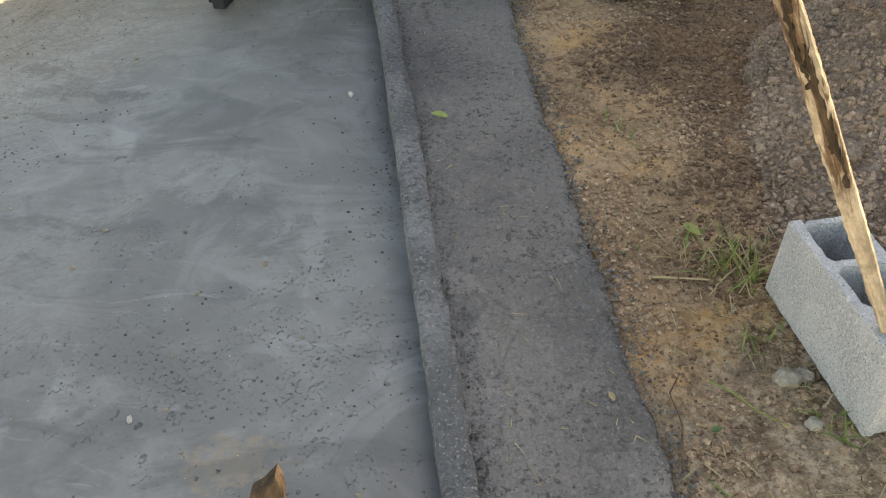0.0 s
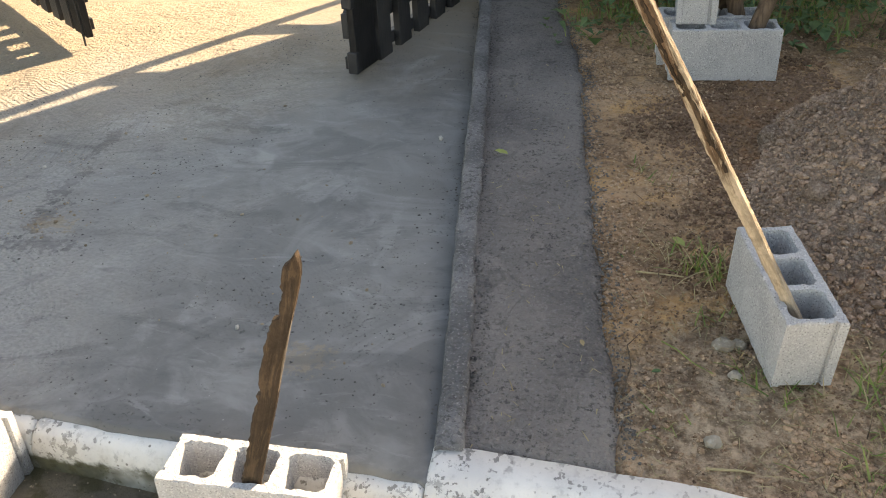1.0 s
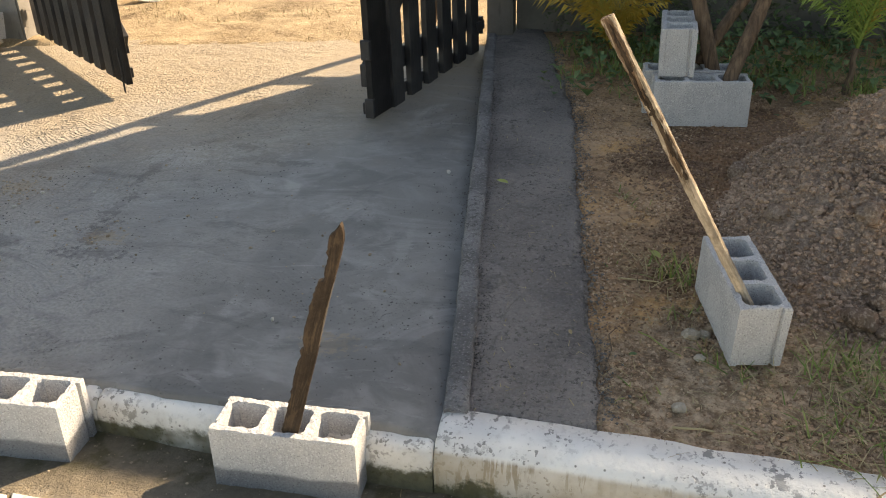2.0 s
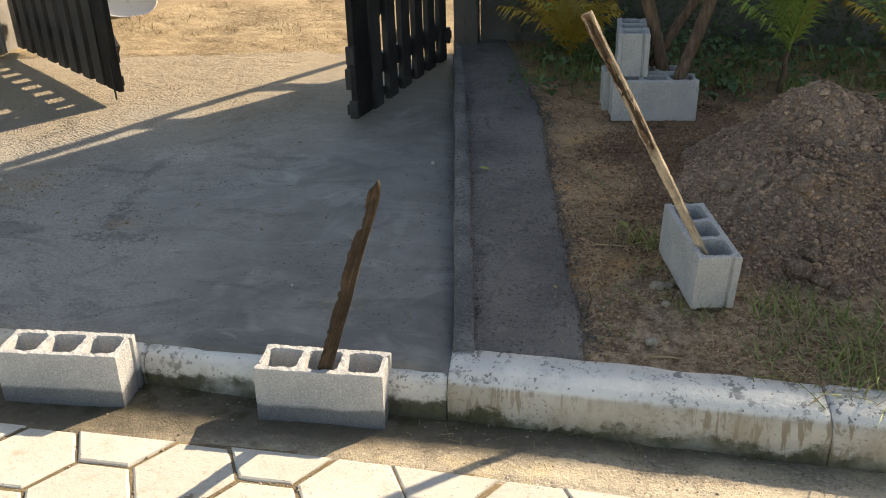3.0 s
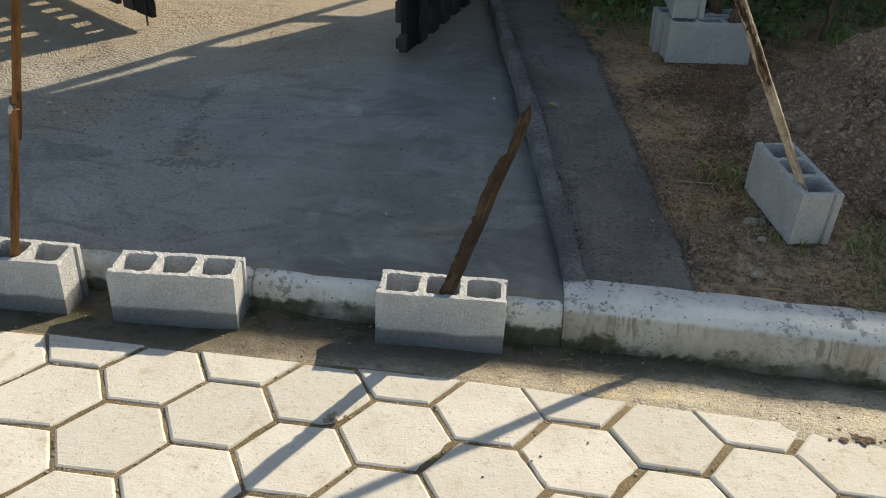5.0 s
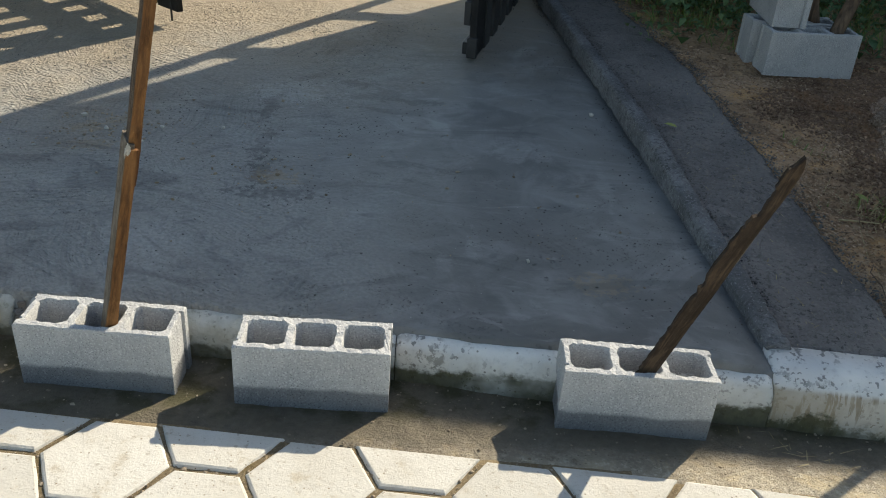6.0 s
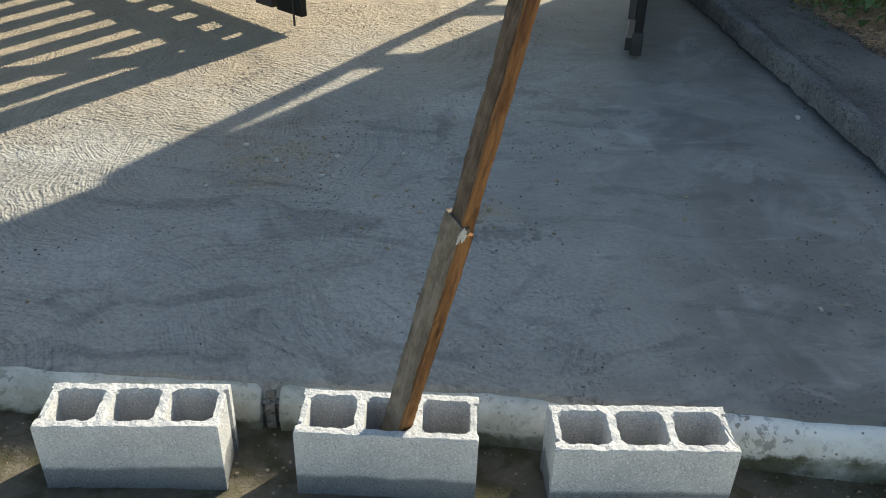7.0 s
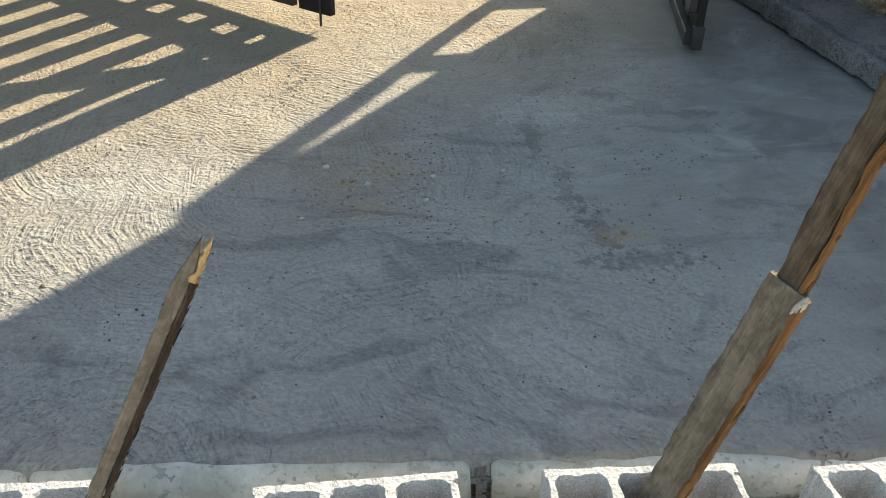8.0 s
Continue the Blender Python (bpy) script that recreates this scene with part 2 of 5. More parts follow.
def whitewash(name, stained):
    n = Nodes(name, 0.85, 0, 0.25)
    z = n.axis(n.obj, 2)
    c = n.mix(n.step(n.noise(5, 5, 0.6), 0.35, 0.65), (0.82, 0.82, 0.79), (0.68, 0.685, 0.675))
    c = n.mix(n.step(n.noise(38, 5, 0.7), 0.52, 0.75, 0, 0.45), c, (0.45, 0.45, 0.44))
    worn = n.math("MULTIPLY", n.step(n.noise(24, 6, 0.75), 0.55, 0.59, 0, 0.85), n.step(n.noise(3.5, 4, 0.6, n.shifted(2.0)), 0.43, 0.58))
    c = n.mix(worn, c, (0.23, 0.235, 0.235))
    chips = n.math("MULTIPLY", n.step(n.noise(65, 2, 0.5), 0.6, 0.64), n.step(n.noise(5, 5, 0.7), 0.4, 0.56))
    c = n.mix(n.math("MULTIPLY", chips, 0.75), c, (0.17, 0.17, 0.166))
    c = n.mix(n.step(n.cells(26), 0.05, 0.12, 0.85, 0), c, (0.16, 0.155, 0.14))
    if not stained:
        old = n.step(n.math("ADD", n.axis(n.pos, 0), n.math("MULTIPLY", n.noise(4, 5, 0.7), 0.5)), -0.75, -0.4, 1, 0)
        c = n.mix(n.math("MULTIPLY", old, n.step(n.noise(12, 6, 0.7), 0.3, 0.65, 0.35, 0.85)), c, n.mix(n.noise(30, 5, 0.7), (0.3, 0.31, 0.25), (0.52, 0.53, 0.47)))
    runs = n.noise(1.0, 5, 0.6, stretch=(48, 3, 7))
    face = n.step(z, 0.07, 0.085, 1, 0)
    c = n.mix(n.math("MULTIPLY", n.step(runs, 0.5, 0.57, 0, 0.95 * stained), n.math("MULTIPLY", face, n.step(n.noise(4.5, 4, 0.6, n.shifted(7.0)), 0.4, 0.55))), c, (0.2, 0.15, 0.1))
    c = n.mix(n.math("MULTIPLY", n.step(n.noise(6, 5, 0.65), 0.3, 0.7, 0.5 * stained, 0.35 + 0.55 * stained), face), c, (0.4, 0.34, 0.25))
    moss = n.math("ADD", z, n.math("MULTIPLY", n.math("SUBTRACT", n.noise(7, 6, 0.72), 0.5), 0.2 if stained else 0.13))
    top = -0.006 if stained else 0.03
    c = n.mix(n.math("MULTIPLY", n.step(moss, top - 0.016, top + 0.008, 0.92, 0), n.step(n.noise(4, 4, 0.6, n.shifted(5.0)), 0.3, 0.55, 0.25, 1)), c, n.mix(n.noise(40, 4), (0.025, 0.026, 0.014), (0.13, 0.125, 0.06)))
    n.relief(chips, -0.001)
    n.relief(n.noise(55, 3, 0.55), 0.005)
    return n.done(c)


def hex_concrete():
    n = Nodes("paver_concrete", 0.88, 0, 0.25)
    c = n.mix(n.random(), (0.56, 0.543, 0.5), (0.68, 0.66, 0.612))
    c = n.mix(n.step(n.noise(7, 5, 0.6), 0.35, 0.7, 0, 0.6), c, (0.54, 0.51, 0.455))
    c = n.mix(n.step(n.noise(2.0, 3), 0.6, 0.75, 0, 0.5), c, (0.58, 0.5, 0.36))
    c = n.mix(n.math("MULTIPLY", n.step(n.cells(46), 0.06, 0.14, 0.9, 0), n.step(n.noise(5, 4, 0.6), 0.36, 0.52)), c, (0.24, 0.19, 0.13))
    c = n.mix(n.step(n.noise(14, 6, 0.75), 0.56, 0.68, 0, 0.5), c, (0.42, 0.35, 0.25))
    c = n.mix(n.step(n.noise(45, 5, 0.75), 0.58, 0.66, 0, 0.6), c, (0.36, 0.32, 0.26))
    c = n.mix(n.step(n.noise(200, 3, 0.7), 0.5, 0.75, 0, 0.4), c, (0.4, 0.38, 0.34))
    n.relief(n.noise(30, 5, 0.7), 0.0025)
    n.relief(n.noise(150, 4, 0.7), 0.0015)
    return n.done(c)


def garden_soil():
    """Trampled tan soil, darker and redder where it was freshly dug, greyer by the kerb."""
    n = Nodes("garden_soil", 0.95, 0, 0.15)
    c = n.mix(n.step(n.noise(2.4, 5, 0.6), 0.35, 0.66), (0.27, 0.182, 0.12), (0.52, 0.35, 0.222))
    c = n.mix(n.step(n.noise(5.0, 5, 0.65, distort=1.0), 0.5, 0.66, 0, 0.8), c, (0.53, 0.34, 0.195))
    c = n.mix(n.step(n.noise(11, 5, 0.7, distort=0.6), 0.52, 0.64, 0, 0.7), c, (0.16, 0.1, 0.066))
    c = n.mix(n.step(n.noise(30, 6, 0.8), 0.55, 0.62, 0, 0.42), c, (0.13, 0.085, 0.058))
    c = n.mix(n.step(n.noise(3.4, 4, 0.6, n.shifted(9.0)), 0.54, 0.68, 0, 0.6), c, (0.62, 0.37, 0.16))
    c = n.mix(n.step(n.noise(60, 5, 0.7), 0.45, 0.7, 0, 0.5), c, (0.56, 0.43, 0.31))
    c = n.mix(n.math("MULTIPLY", n.blot(1.47, 1.8, 0.3, 0.75, 0.6), 0.7), c, n.mix(n.noise(30, 5, 0.7), (0.11, 0.066, 0.044), (0.3, 0.185, 0.115)))
    c = n.mix(n.math("MULTIPLY", n.blot(1.5, 0.25, 0.75, 0.42, 0.35), 0.75), c, n.mix(n.step(n.noise(24, 6, 0.75), 0.36, 0.64), (0.13, 0.097, 0.072), (0.56, 0.445, 0.335)))
    c = n.mix(n.math("MULTIPLY", n.step(n.noise(36, 4, 0.65), 0.54, 0.6, 0, 0.5), n.step(n.noise(5, 5, 0.7, n.shifted(13.0)), 0.42, 0.56, 0.25, 1)), c, (0.085, 0.058, 0.042))
    c = n.mix(n.math("MULTIPLY", n.step(n.noise(70, 4, 0.7, n.shifted(3.0)), 0.6, 0.66, 0, 0.8), n.step(n.noise(4, 5, 0.7, n.shifted(21.0)), 0.45, 0.58, 0.25, 1)), c, (0.68, 0.57, 0.44))
    n.relief(n.noise(9, 5, 0.6), 0.035)
    n.relief(n.noise(42, 2, 0.5), 0.012)
    n.relief(n.noise(110, 2, 0.5), 0.005)
    return n.done(n.mix(1.0, c, (0.99, 0.94, 0.875), "MULTIPLY"))


def earth(name, dark, light, crumb, warm, coarse=60, lift=0.012, vary=False):
    n = Nodes(name, 0.95, 0, 0.15)
    c = n.mix(n.step(n.noise(2.4, 5, 0.6), 0.35, 0.66), dark, light)
    c = n.mix(n.step(n.noise(4.0, 4, 0.6, distort=1.0), 0.52, 0.68, 0, 0.8), c, warm)
    c = n.mix(n.step(n.noise(coarse, 5, 0.7), 0.45, 0.7, 0, 0.8), c, crumb)
    c = n.mix(n.step(n.cells(coarse * 0.9), 0.08, 0.2, 0.6, 0), c, tuple(v * 0.4 for v in dark))
    if vary:
        c = n.mix(1.0, c, n.mix(n.island(), (0.72, 0.7, 0.69), (1.24, 1.22, 1.21)), "MULTIPLY")
    n.relief(n.noise(14, 5, 0.6), lift)
    n.relief(n.noise(coarse * 1.3, 5, 0.7), lift * 0.7)
    return n.done(c)


def gutter_dirt():
    """Sandy by the pavers, damp and mossy where water stands along the kerb."""
    n = Nodes("gutter_dirt", 0.95, 0, 0.2)
    c = n.mix(n.step(n.noise(3.0, 5, 0.6), 0.35, 0.66), (0.3, 0.262, 0.205), (0.54, 0.47, 0.36))
    c = n.mix(n.step(n.noise(6, 4, 0.6, distort=1.0), 0.5, 0.64, 0, 0.7), c, (0.64, 0.52, 0.33))
    c = n.mix(n.step(n.noise(80, 5, 0.7), 0.45, 0.7, 0, 0.8), c, (0.68, 0.61, 0.49))
    c = n.mix(n.step(n.noise(22, 6, 0.75), 0.56, 0.64, 0, 0.6), c, (0.16, 0.13, 0.1))
    c = n.mix(n.step(n.cells(70), 0.08, 0.2, 0.6, 0), c, (0.06, 0.05, 0.035))
    to_kerb = n.math("ADD", n.axis(n.pos, 1), n.math("MULTIPLY", n.axis(n.pos, 0), -0.07))
    damp = n.math("ADD", to_kerb, n.math("MULTIPLY", n.math("SUBTRACT", n.noise(7, 6, 0.7), 0.5), 0.16))
    c = n.mix(n.step(damp, -0.44, -0.33, 0.7, 0), c, n.mix(n.step(n.noise(60, 4, 0.7), 0.35, 0.65), (0.5, 0.45, 0.355), (0.7, 0.645, 0.54)))
    wet = n.step(damp, -0.34, -0.19, 0, 0.92)
    c = n.mix(wet, c, n.mix(n.noise(45, 4, 0.6), (0.08, 0.068, 0.052), (0.19, 0.165, 0.125)))
    green = n.math("MULTIPLY", n.step(damp, -0.2, -0.08), n.step(n.noise(9, 4, 0.6), 0.45, 0.6, 0, 0.7))
    c = n.mix(green, c, (0.06, 0.06, 0.025))
    n.relief(n.noise(14, 5, 0.6), 0.01)
    n.relief(n.noise(105, 5, 0.7), 0.007)
    return n.done(c, n.step(wet, 0, 1, 0.95, 0.8))


def wood(name, pale, dark, grain=1.0, rot=0.3):
    n = Nodes(name, 0.8, 0, 0.25)
    fibre = n.noise(1.0, 6, 0.65, n.obj, 0.4, (90 * grain, 90 * grain, 4))
    c = n.mix(n.step(fibre, 0.3, 0.7), dark, pale)
    c = n.mix(n.step(n.noise(1, 4, 0.6, n.obj, 0.5, (14, 14, 5)), 0.55, 0.7, 0, rot), c, tuple(v * 0.3 for v in dark))
    n.relief(n.noise(1, 4, 0.6, n.obj, 0.5, (40, 40, 18)), 0.012)
    n.relief(fibre, 0.006)
    return n.done(c)


def streaked_wood(name, pale, dark, share, bare=-2.0):
    """Split wood with strips of dark bark left on it, bare up to the height given."""
    n = Nodes(name, 0.8, 0, 0.25)
    fibre = n.noise(1.0, 6, 0.65, n.obj, 0.4, (110, 110, 5))
    c = n.mix(n.step(fibre, 0.3, 0.7), tuple(0.7 * v for v in pale), pale)
    c = n.mix(n.step(n.noise(1.0, 4, 0.6, n.obj, 0.5, (20, 20, 4)), 0.5, 0.66, 0, 0.5), c, tuple(0.45 * v for v in pale))
    strips = n.noise(1.0, 5, 0.7, n.obj, 0.8, (46, 46, 5.5))
    up = n.math("ADD", n.axis(n.obj, 2), n.math("MULTIPLY", n.noise(1.0, 3, 0.6, n.obj, 0.5, (30, 30, 6)), 0.3))
    bark = n.math("MULTIPLY", n.step(strips, 0.58 - share * 0.3, 0.66 - share * 0.3, 0, 0.9), n.step(up, bare, bare + 0.1))
    c = n.mix(bark, c, n.mix(n.step(fibre, 0.3, 0.7), dark, tuple(2.6 * v for v in dark)))
    c = n.mix(1.0, c, n.mix(n.step(n.noise(1.0, 5, 0.7, n.obj, 0.3, (26, 26, 17)), 0.36, 0.64), (0.66, 0.65, 0.63), (1.2, 1.19, 1.18)), "MULTIPLY")
    cracks = n.noise(1.0, 4, 0.6, n.obj, 0.6, (60, 60, 9))
    c = n.mix(n.step(cracks, 0.6, 0.68, 0, 0.55), c, dark)
    n.relief(cracks, -0.006)
    n.relief(strips, 0.007)
    n.relief(fibre, 0.005)
    return n.done(c)


def black_paint():
    n = Nodes("black_gate_paint", 0.5, 0, 0.4)
    c = n.mix(n.step(n.noise(3, 5, 0.6, n.obj), 0.4, 0.7), (0.022, 0.023, 0.025), (0.05, 0.05, 0.051))
    c = n.mix(n.step(n.noise(50, 4, 0.7, n.obj), 0.66, 0.74, 0, 0.5), c, (0.12, 0.11, 0.1))
    n.relief(n.noise(1, 5, 0.6, n.obj, 0.3, (60, 60, 5)), 0.002)
    return n.done(c)


def foliage(name, a, b):
    n = Nodes(name, 0.55, 0, 0.3)
    c = n.mix(n.island(), a, b)
    n.b.inputs["Transmission Weight"].default_value = 0.0
    return n.done(n.mix(n.step(n.noise(30, 3), 0.35, 0.7, 0, 0.4), c, tuple(v * 0.5 for v in a)))


def plaster(name, a, b):
    n = Nodes(name, 0.9, 0, 0.2)
    c = n.mix(n.step(n.noise(1.4, 6, 0.65), 0.35, 0.68), a, b)
    c = n.mix(n.step(n.noise(7, 5, 0.6, stretch=(2, 2, 0.4)), 0.55, 0.7, 0, 0.6), c, tuple(v * 0.45 for v in a))
    n.relief(n.noise(60, 5, 0.65), 0.005)
    return n.done(c)


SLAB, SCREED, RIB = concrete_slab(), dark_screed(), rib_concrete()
BLOCK, WETBLOCK, WHITE, STAINED, HEX = dry_block(), wet_block(), whitewash("chipped_whitewash", 0.0), whitewash("stained_whitewash", 1.0), hex_concrete()
SOIL = garden_soil()
HEAP = earth("dug_soil", (0.215, 0.152, 0.113), (0.385, 0.284, 0.217), (0.59, 0.472, 0.38), (0.37, 0.24, 0.165), 90, 0.02)
CLOD = earth("soil_clod", (0.245, 0.168, 0.121), (0.405, 0.292, 0.216), (0.58, 0.45, 0.35), (0.38, 0.245, 0.168), 90, 0.006, True)
CRUMB = earth("soil_crumb", (0.25, 0.165, 0.108), (0.47, 0.32, 0.21), (0.62, 0.47, 0.33), (0.48, 0.3, 0.17), 90, 0.004, True)
DIRT = earth("dark_crumbs", (0.15, 0.093, 0.062), (0.27, 0.175, 0.12), (0.36, 0.25, 0.175), (0.28, 0.155, 0.085), 75, 0.005, True)
PEBBLE = earth("pale_pebbles", (0.4, 0.39, 0.36), (0.55, 0.54, 0.5), (0.6, 0.58, 0.54), (0.45, 0.42, 0.37), 60, 0.003)
SAND = earth("sandy_yard", (0.3, 0.225, 0.14), (0.45, 0.35, 0.225), (0.5, 0.4, 0.265), (0.2, 0.14, 0.085), 45, 0.018)
GUTTER = gutter_dirt()
JOINT = earth("joint_sand", (0.13, 0.1, 0.062), (0.26, 0.205, 0.13), (0.36, 0.29, 0.19), (0.16, 0.12, 0.06), 130, 0.006)
STICK = streaked_wood("weathered_plank", (0.1, 0.069, 0.046), (0.024, 0.017, 0.012), 0.5)
PALEWOOD = streaked_wood("pale_batten", (0.56, 0.465, 0.355), (0.075, 0.044, 0.026), 0.36, 0.68)
GREYWOOD = streaked_wood("grey_board", (0.25, 0.215, 0.175), (0.115, 0.09, 0.067), 0.1)
BROWNWOOD = streaked_wood("brown_board", (0.16, 0.122, 0.09), (0.055, 0.04, 0.029), 0.3)
BARK = wood("splintered_bark", (0.3, 0.145, 0.055), (0.075, 0.034, 0.016), 0.5, 0.75)
FRESH = wood("broken_wood", (0.62, 0.44, 0.24), (0.4, 0.23, 0.1))
LOGWOOD = wood("old_log", (0.2, 0.14, 0.095), (0.07, 0.048, 0.035), 0.6)
BLACK = black_paint()
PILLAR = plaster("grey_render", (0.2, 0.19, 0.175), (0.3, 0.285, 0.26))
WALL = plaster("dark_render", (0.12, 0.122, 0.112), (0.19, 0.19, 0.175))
# grey_render darkened to carry the shade on the right pillar
DIMPILLAR = plaster("shaded_render", (0.13, 0.125, 0.114), (0.2, 0.19, 0.175))
GRASS = foliage("grass_blades", (0.11, 0.19, 0.04), (0.29, 0.32, 0.1))
STRAW = foliage("dry_straw", (0.3, 0.23, 0.12), (0.48, 0.4, 0.23))
LEAF = foliage("weed_leaves", (0.07, 0.14, 0.06), (0.15, 0.22, 0.09))
CREEPER = foliage("creeper_leaves", (0.07, 0.1, 0.052), (0.13, 0.17, 0.085))
FROND = foliage("palm_leaf", (0.16, 0.27, 0.06), (0.3, 0.4, 0.11))
GOLD = foliage("yellowing_palm_leaf", (0.5, 0.31, 0.05), (0.4, 0.33, 0.07))
LIME = foliage("pale_green_leaf", (0.3, 0.34, 0.1), (0.36, 0.38, 0.14))
GRIT = earth("grit", (0.2, 0.165, 0.125), (0.36, 0.3, 0.225), (0.48, 0.42, 0.33), (0.3, 0.24, 0.16), 60, 0.002, True)
PASTE = earth("dried_paste", (0.07, 0.069, 0.069), (0.14, 0.138, 0.136), (0.22, 0.217, 0.212), (0.1, 0.096, 0.092), 60, 0.002, True)
MORTAR = earth("mortar_crumb", (0.1, 0.095, 0.09), (0.19, 0.178, 0.165), (0.26, 0.245, 0.23), (0.14, 0.125, 0.11), 60, 0.002, True)
STONE = earth("rubble", (0.28, 0.24, 0.19), (0.44, 0.385, 0.315), (0.52, 0.46, 0.38), (0.36, 0.29, 0.21), 60, 0.004)
CHALK = plaster("white_plastic", (0.72, 0.71, 0.68), (0.8, 0.79, 0.76))


# ---- mesh helpers ----
def mesh_of(name, bm, material):
    me = bpy.data.meshes.new(name)
    bm.to_mesh(me)
    bm.free()
    me.materials.append(material)
    return me


def thing(name, bm, material, label, category, group="", kind="", smooth=False):
    me = mesh_of(name, bm, material)
    if smooth:
        me.shade_smooth()
    return tagged(new(name, me), label, category, group, kind)


def part(name, bm, material, parent, label="", smooth=False):
    me = mesh_of(name, bm, material)
    if smooth:
        me.shade_smooth()
    ob = new(name, me)
    ob.parent = parent
    return tagged(ob, label)


def empty(name, m, label, category, group="", kind=""):
    ob = new(name)
    ob.empty_display_size = 0.1
    ob.matrix_world = m
    return tagged(ob, label, category, group, kind)


def from_lists(name, verts, faces, material, smooth=False):
    me = bpy.data.meshes.new(name)
    me.from_pydata(verts, [], faces)
    me.materials.append(material)
    if smooth:
        me.shade_smooth()
    return me


def wob(x, y, z=0.0, s=1.0):
    return noise.noise(Vector((x * s, y * s, z * s)))


def fractal(x, y, s, octaves=4):
    return sum(noise.noise(Vector((x * s * 2**i, y * s * 2**i, 7.1 * i))) / 2**i for i in range(octaves))


def board(bm, centre, size, m=Matrix(), worn=0.003, seg=1):
    """A board with chamfered, slightly worn edges."""
    geo = bmesh.ops.create_cube(bm, size=1.0, matrix=m @ Matrix.Translation(centre) @ Matrix.Diagonal((*size, 1)))
    edges = list({e for v in geo["verts"] for e in v.link_edges})
    bmesh.ops.bevel(bm, geom=edges, offset=worn, segments=seg, affect="EDGES")
    return bm


def grid(name, xs, ys, height, material, keep=None):
    """A height field over the plan."""
    ids, verts, faces = {}, [], []
    nx, ny = len(xs), len(ys)
    for j, y in enumerate(ys):
        for i, x in enumerate(xs):
            verts.append((x, y, height(x, y)))
    for j in range(ny - 1):
        for i in range(nx - 1):
            if keep is None or keep((xs[i] + xs[i + 1]) / 2, (ys[j] + ys[j + 1]) / 2):
                k = j * nx + i
                faces.append((k, k + 1, k + nx + 1, k + nx))
    used = sorted({v for f in faces for v in f})
    ids = {v: n for n, v in enumerate(used)}
    return from_lists(name, [verts[v] for v in used], [tuple(ids[v] for v in f) for f in faces], material, True)


# ---- the lie of the land ----
def along(table, v):
    for (a, fa), (b, fb) in zip(table, table[1:]):
        if v <= b:
            break
    s = min(1.3, max(0.0, (v - a) / (b - a)))
    return fa + (fb - fa) * s


FOOT = [(-5.4, 0.18), (-2.2, 0.095), (-0.95, 0.055), (-0.05, -0.008), (0.57, -0.05), (1.63, -0.139), (3.0, -0.24), (5.0, -0.38)]


def kerb_foot(x):
    return along(FOOT, x)


def bend(lx):
    """The road's edge swings away from the x axis to the right."""
    return -0.03 * lx - 0.042 * max(0.0, lx)


def paver_edge(x):
    return -0.306 + bend(x - 0.3605)


def gutter_z(x, y):
    return -0.030 - 0.020 * x + 0.13 * max(-0.06, min(0.36, -0.09 - y))


def road_z(x, y):
    return 0.004 - 0.020 * x + 0.052 * min(1.2, max(-0.06, -0.40 - y))


def slab_z(x, y):
    gully = 0.02 * math.exp(min(0.0, (x - rib_x(y)) / 0.07))
    return 0.112 + 0.023 * y + 0.016 * x * min(1.0, max(0.0, y) / 1.2) - gully


def soil_z(x, y):
    return 0.105 + 0.085 * min(y, 1.3) + 0.02 * max(0.0, min(y, 3.6) - 1.3)


def strip_z(x, y):
    return soil_z(x, y) + 0.007


def rib_x(y):
    return 0.577 - 0.113 * y - 0.0025 * y * y + 0.007 * wob(y, 3.3, 0, 2.2)


EDGE = [(-0.2, 1.01), (0.09, 0.99), (0.5, 0.95), (0.88, 0.90), (1.34, 0.866), (1.85, 0.82), (2.31, 0.778), (2.67, 0.721), (3.51, 0.581), (4.2, 0.45)]


def strip_edge(y):
    return along(EDGE, y) + 0.022 * wob(y, 9.1, 0, 5) + 0.012 * wob(y, 2.1, 0, 17)


# ---- ground, road, slab ----
def span(a, b, step):
    n = max(1, round((b - a) / step))
    return [a + (b - a) * i / n for i in range(n + 1)]


def ground_z(x, y):
    if y < 0.2:
        return -0.14
    if y < 3.7:
        return 0.0
    s = min(1.0, (y - 3.7) / 0.25)
    near = 1.0 if abs(x) < 9 and y < 14 else 0.0
    return s * (0.165 + near * (0.03 * fractal(x, y, 1.1) + 0.022 * fractal(x, y, 6, 3)))


gx = [-900, -300, -90, -30, -12, *span(-7, 2.5, 0.06), 6, 12, 30, 90, 300, 900]
gy = [-900, -300, -90, -30, -12, -4, -1, 0.1, 0.3, 2, 3.5, *span(3.68, 9, 0.06), 12, 20, 45, 120, 400, 900]
tagged(new("ground", grid("ground", gx, gy, ground_z, SAND)), "sunlit sandy yard soil with ruts and dry tufts", "ground", kind="structure")


def bed_z(x, y):
    return road_z(x, y) - 0.006 + 0.005 * fractal(x, y, 14, 3) - (0.04 if y > paver_edge(x) + 0.01 else 0.0)


road = tagged(new("road", grid("road", [-60, -20, -8, *span(-4, 4, 0.03), 8, 20, 60], [-7, -4, *span(-2.4, -0.2, 0.03)], lambda x, y: bed_z(x, y) + (0.0 if y > -2.5 else -0.02), JOINT)),
              "hexagonal concrete block road with sandy joints", "road", kind="structure")


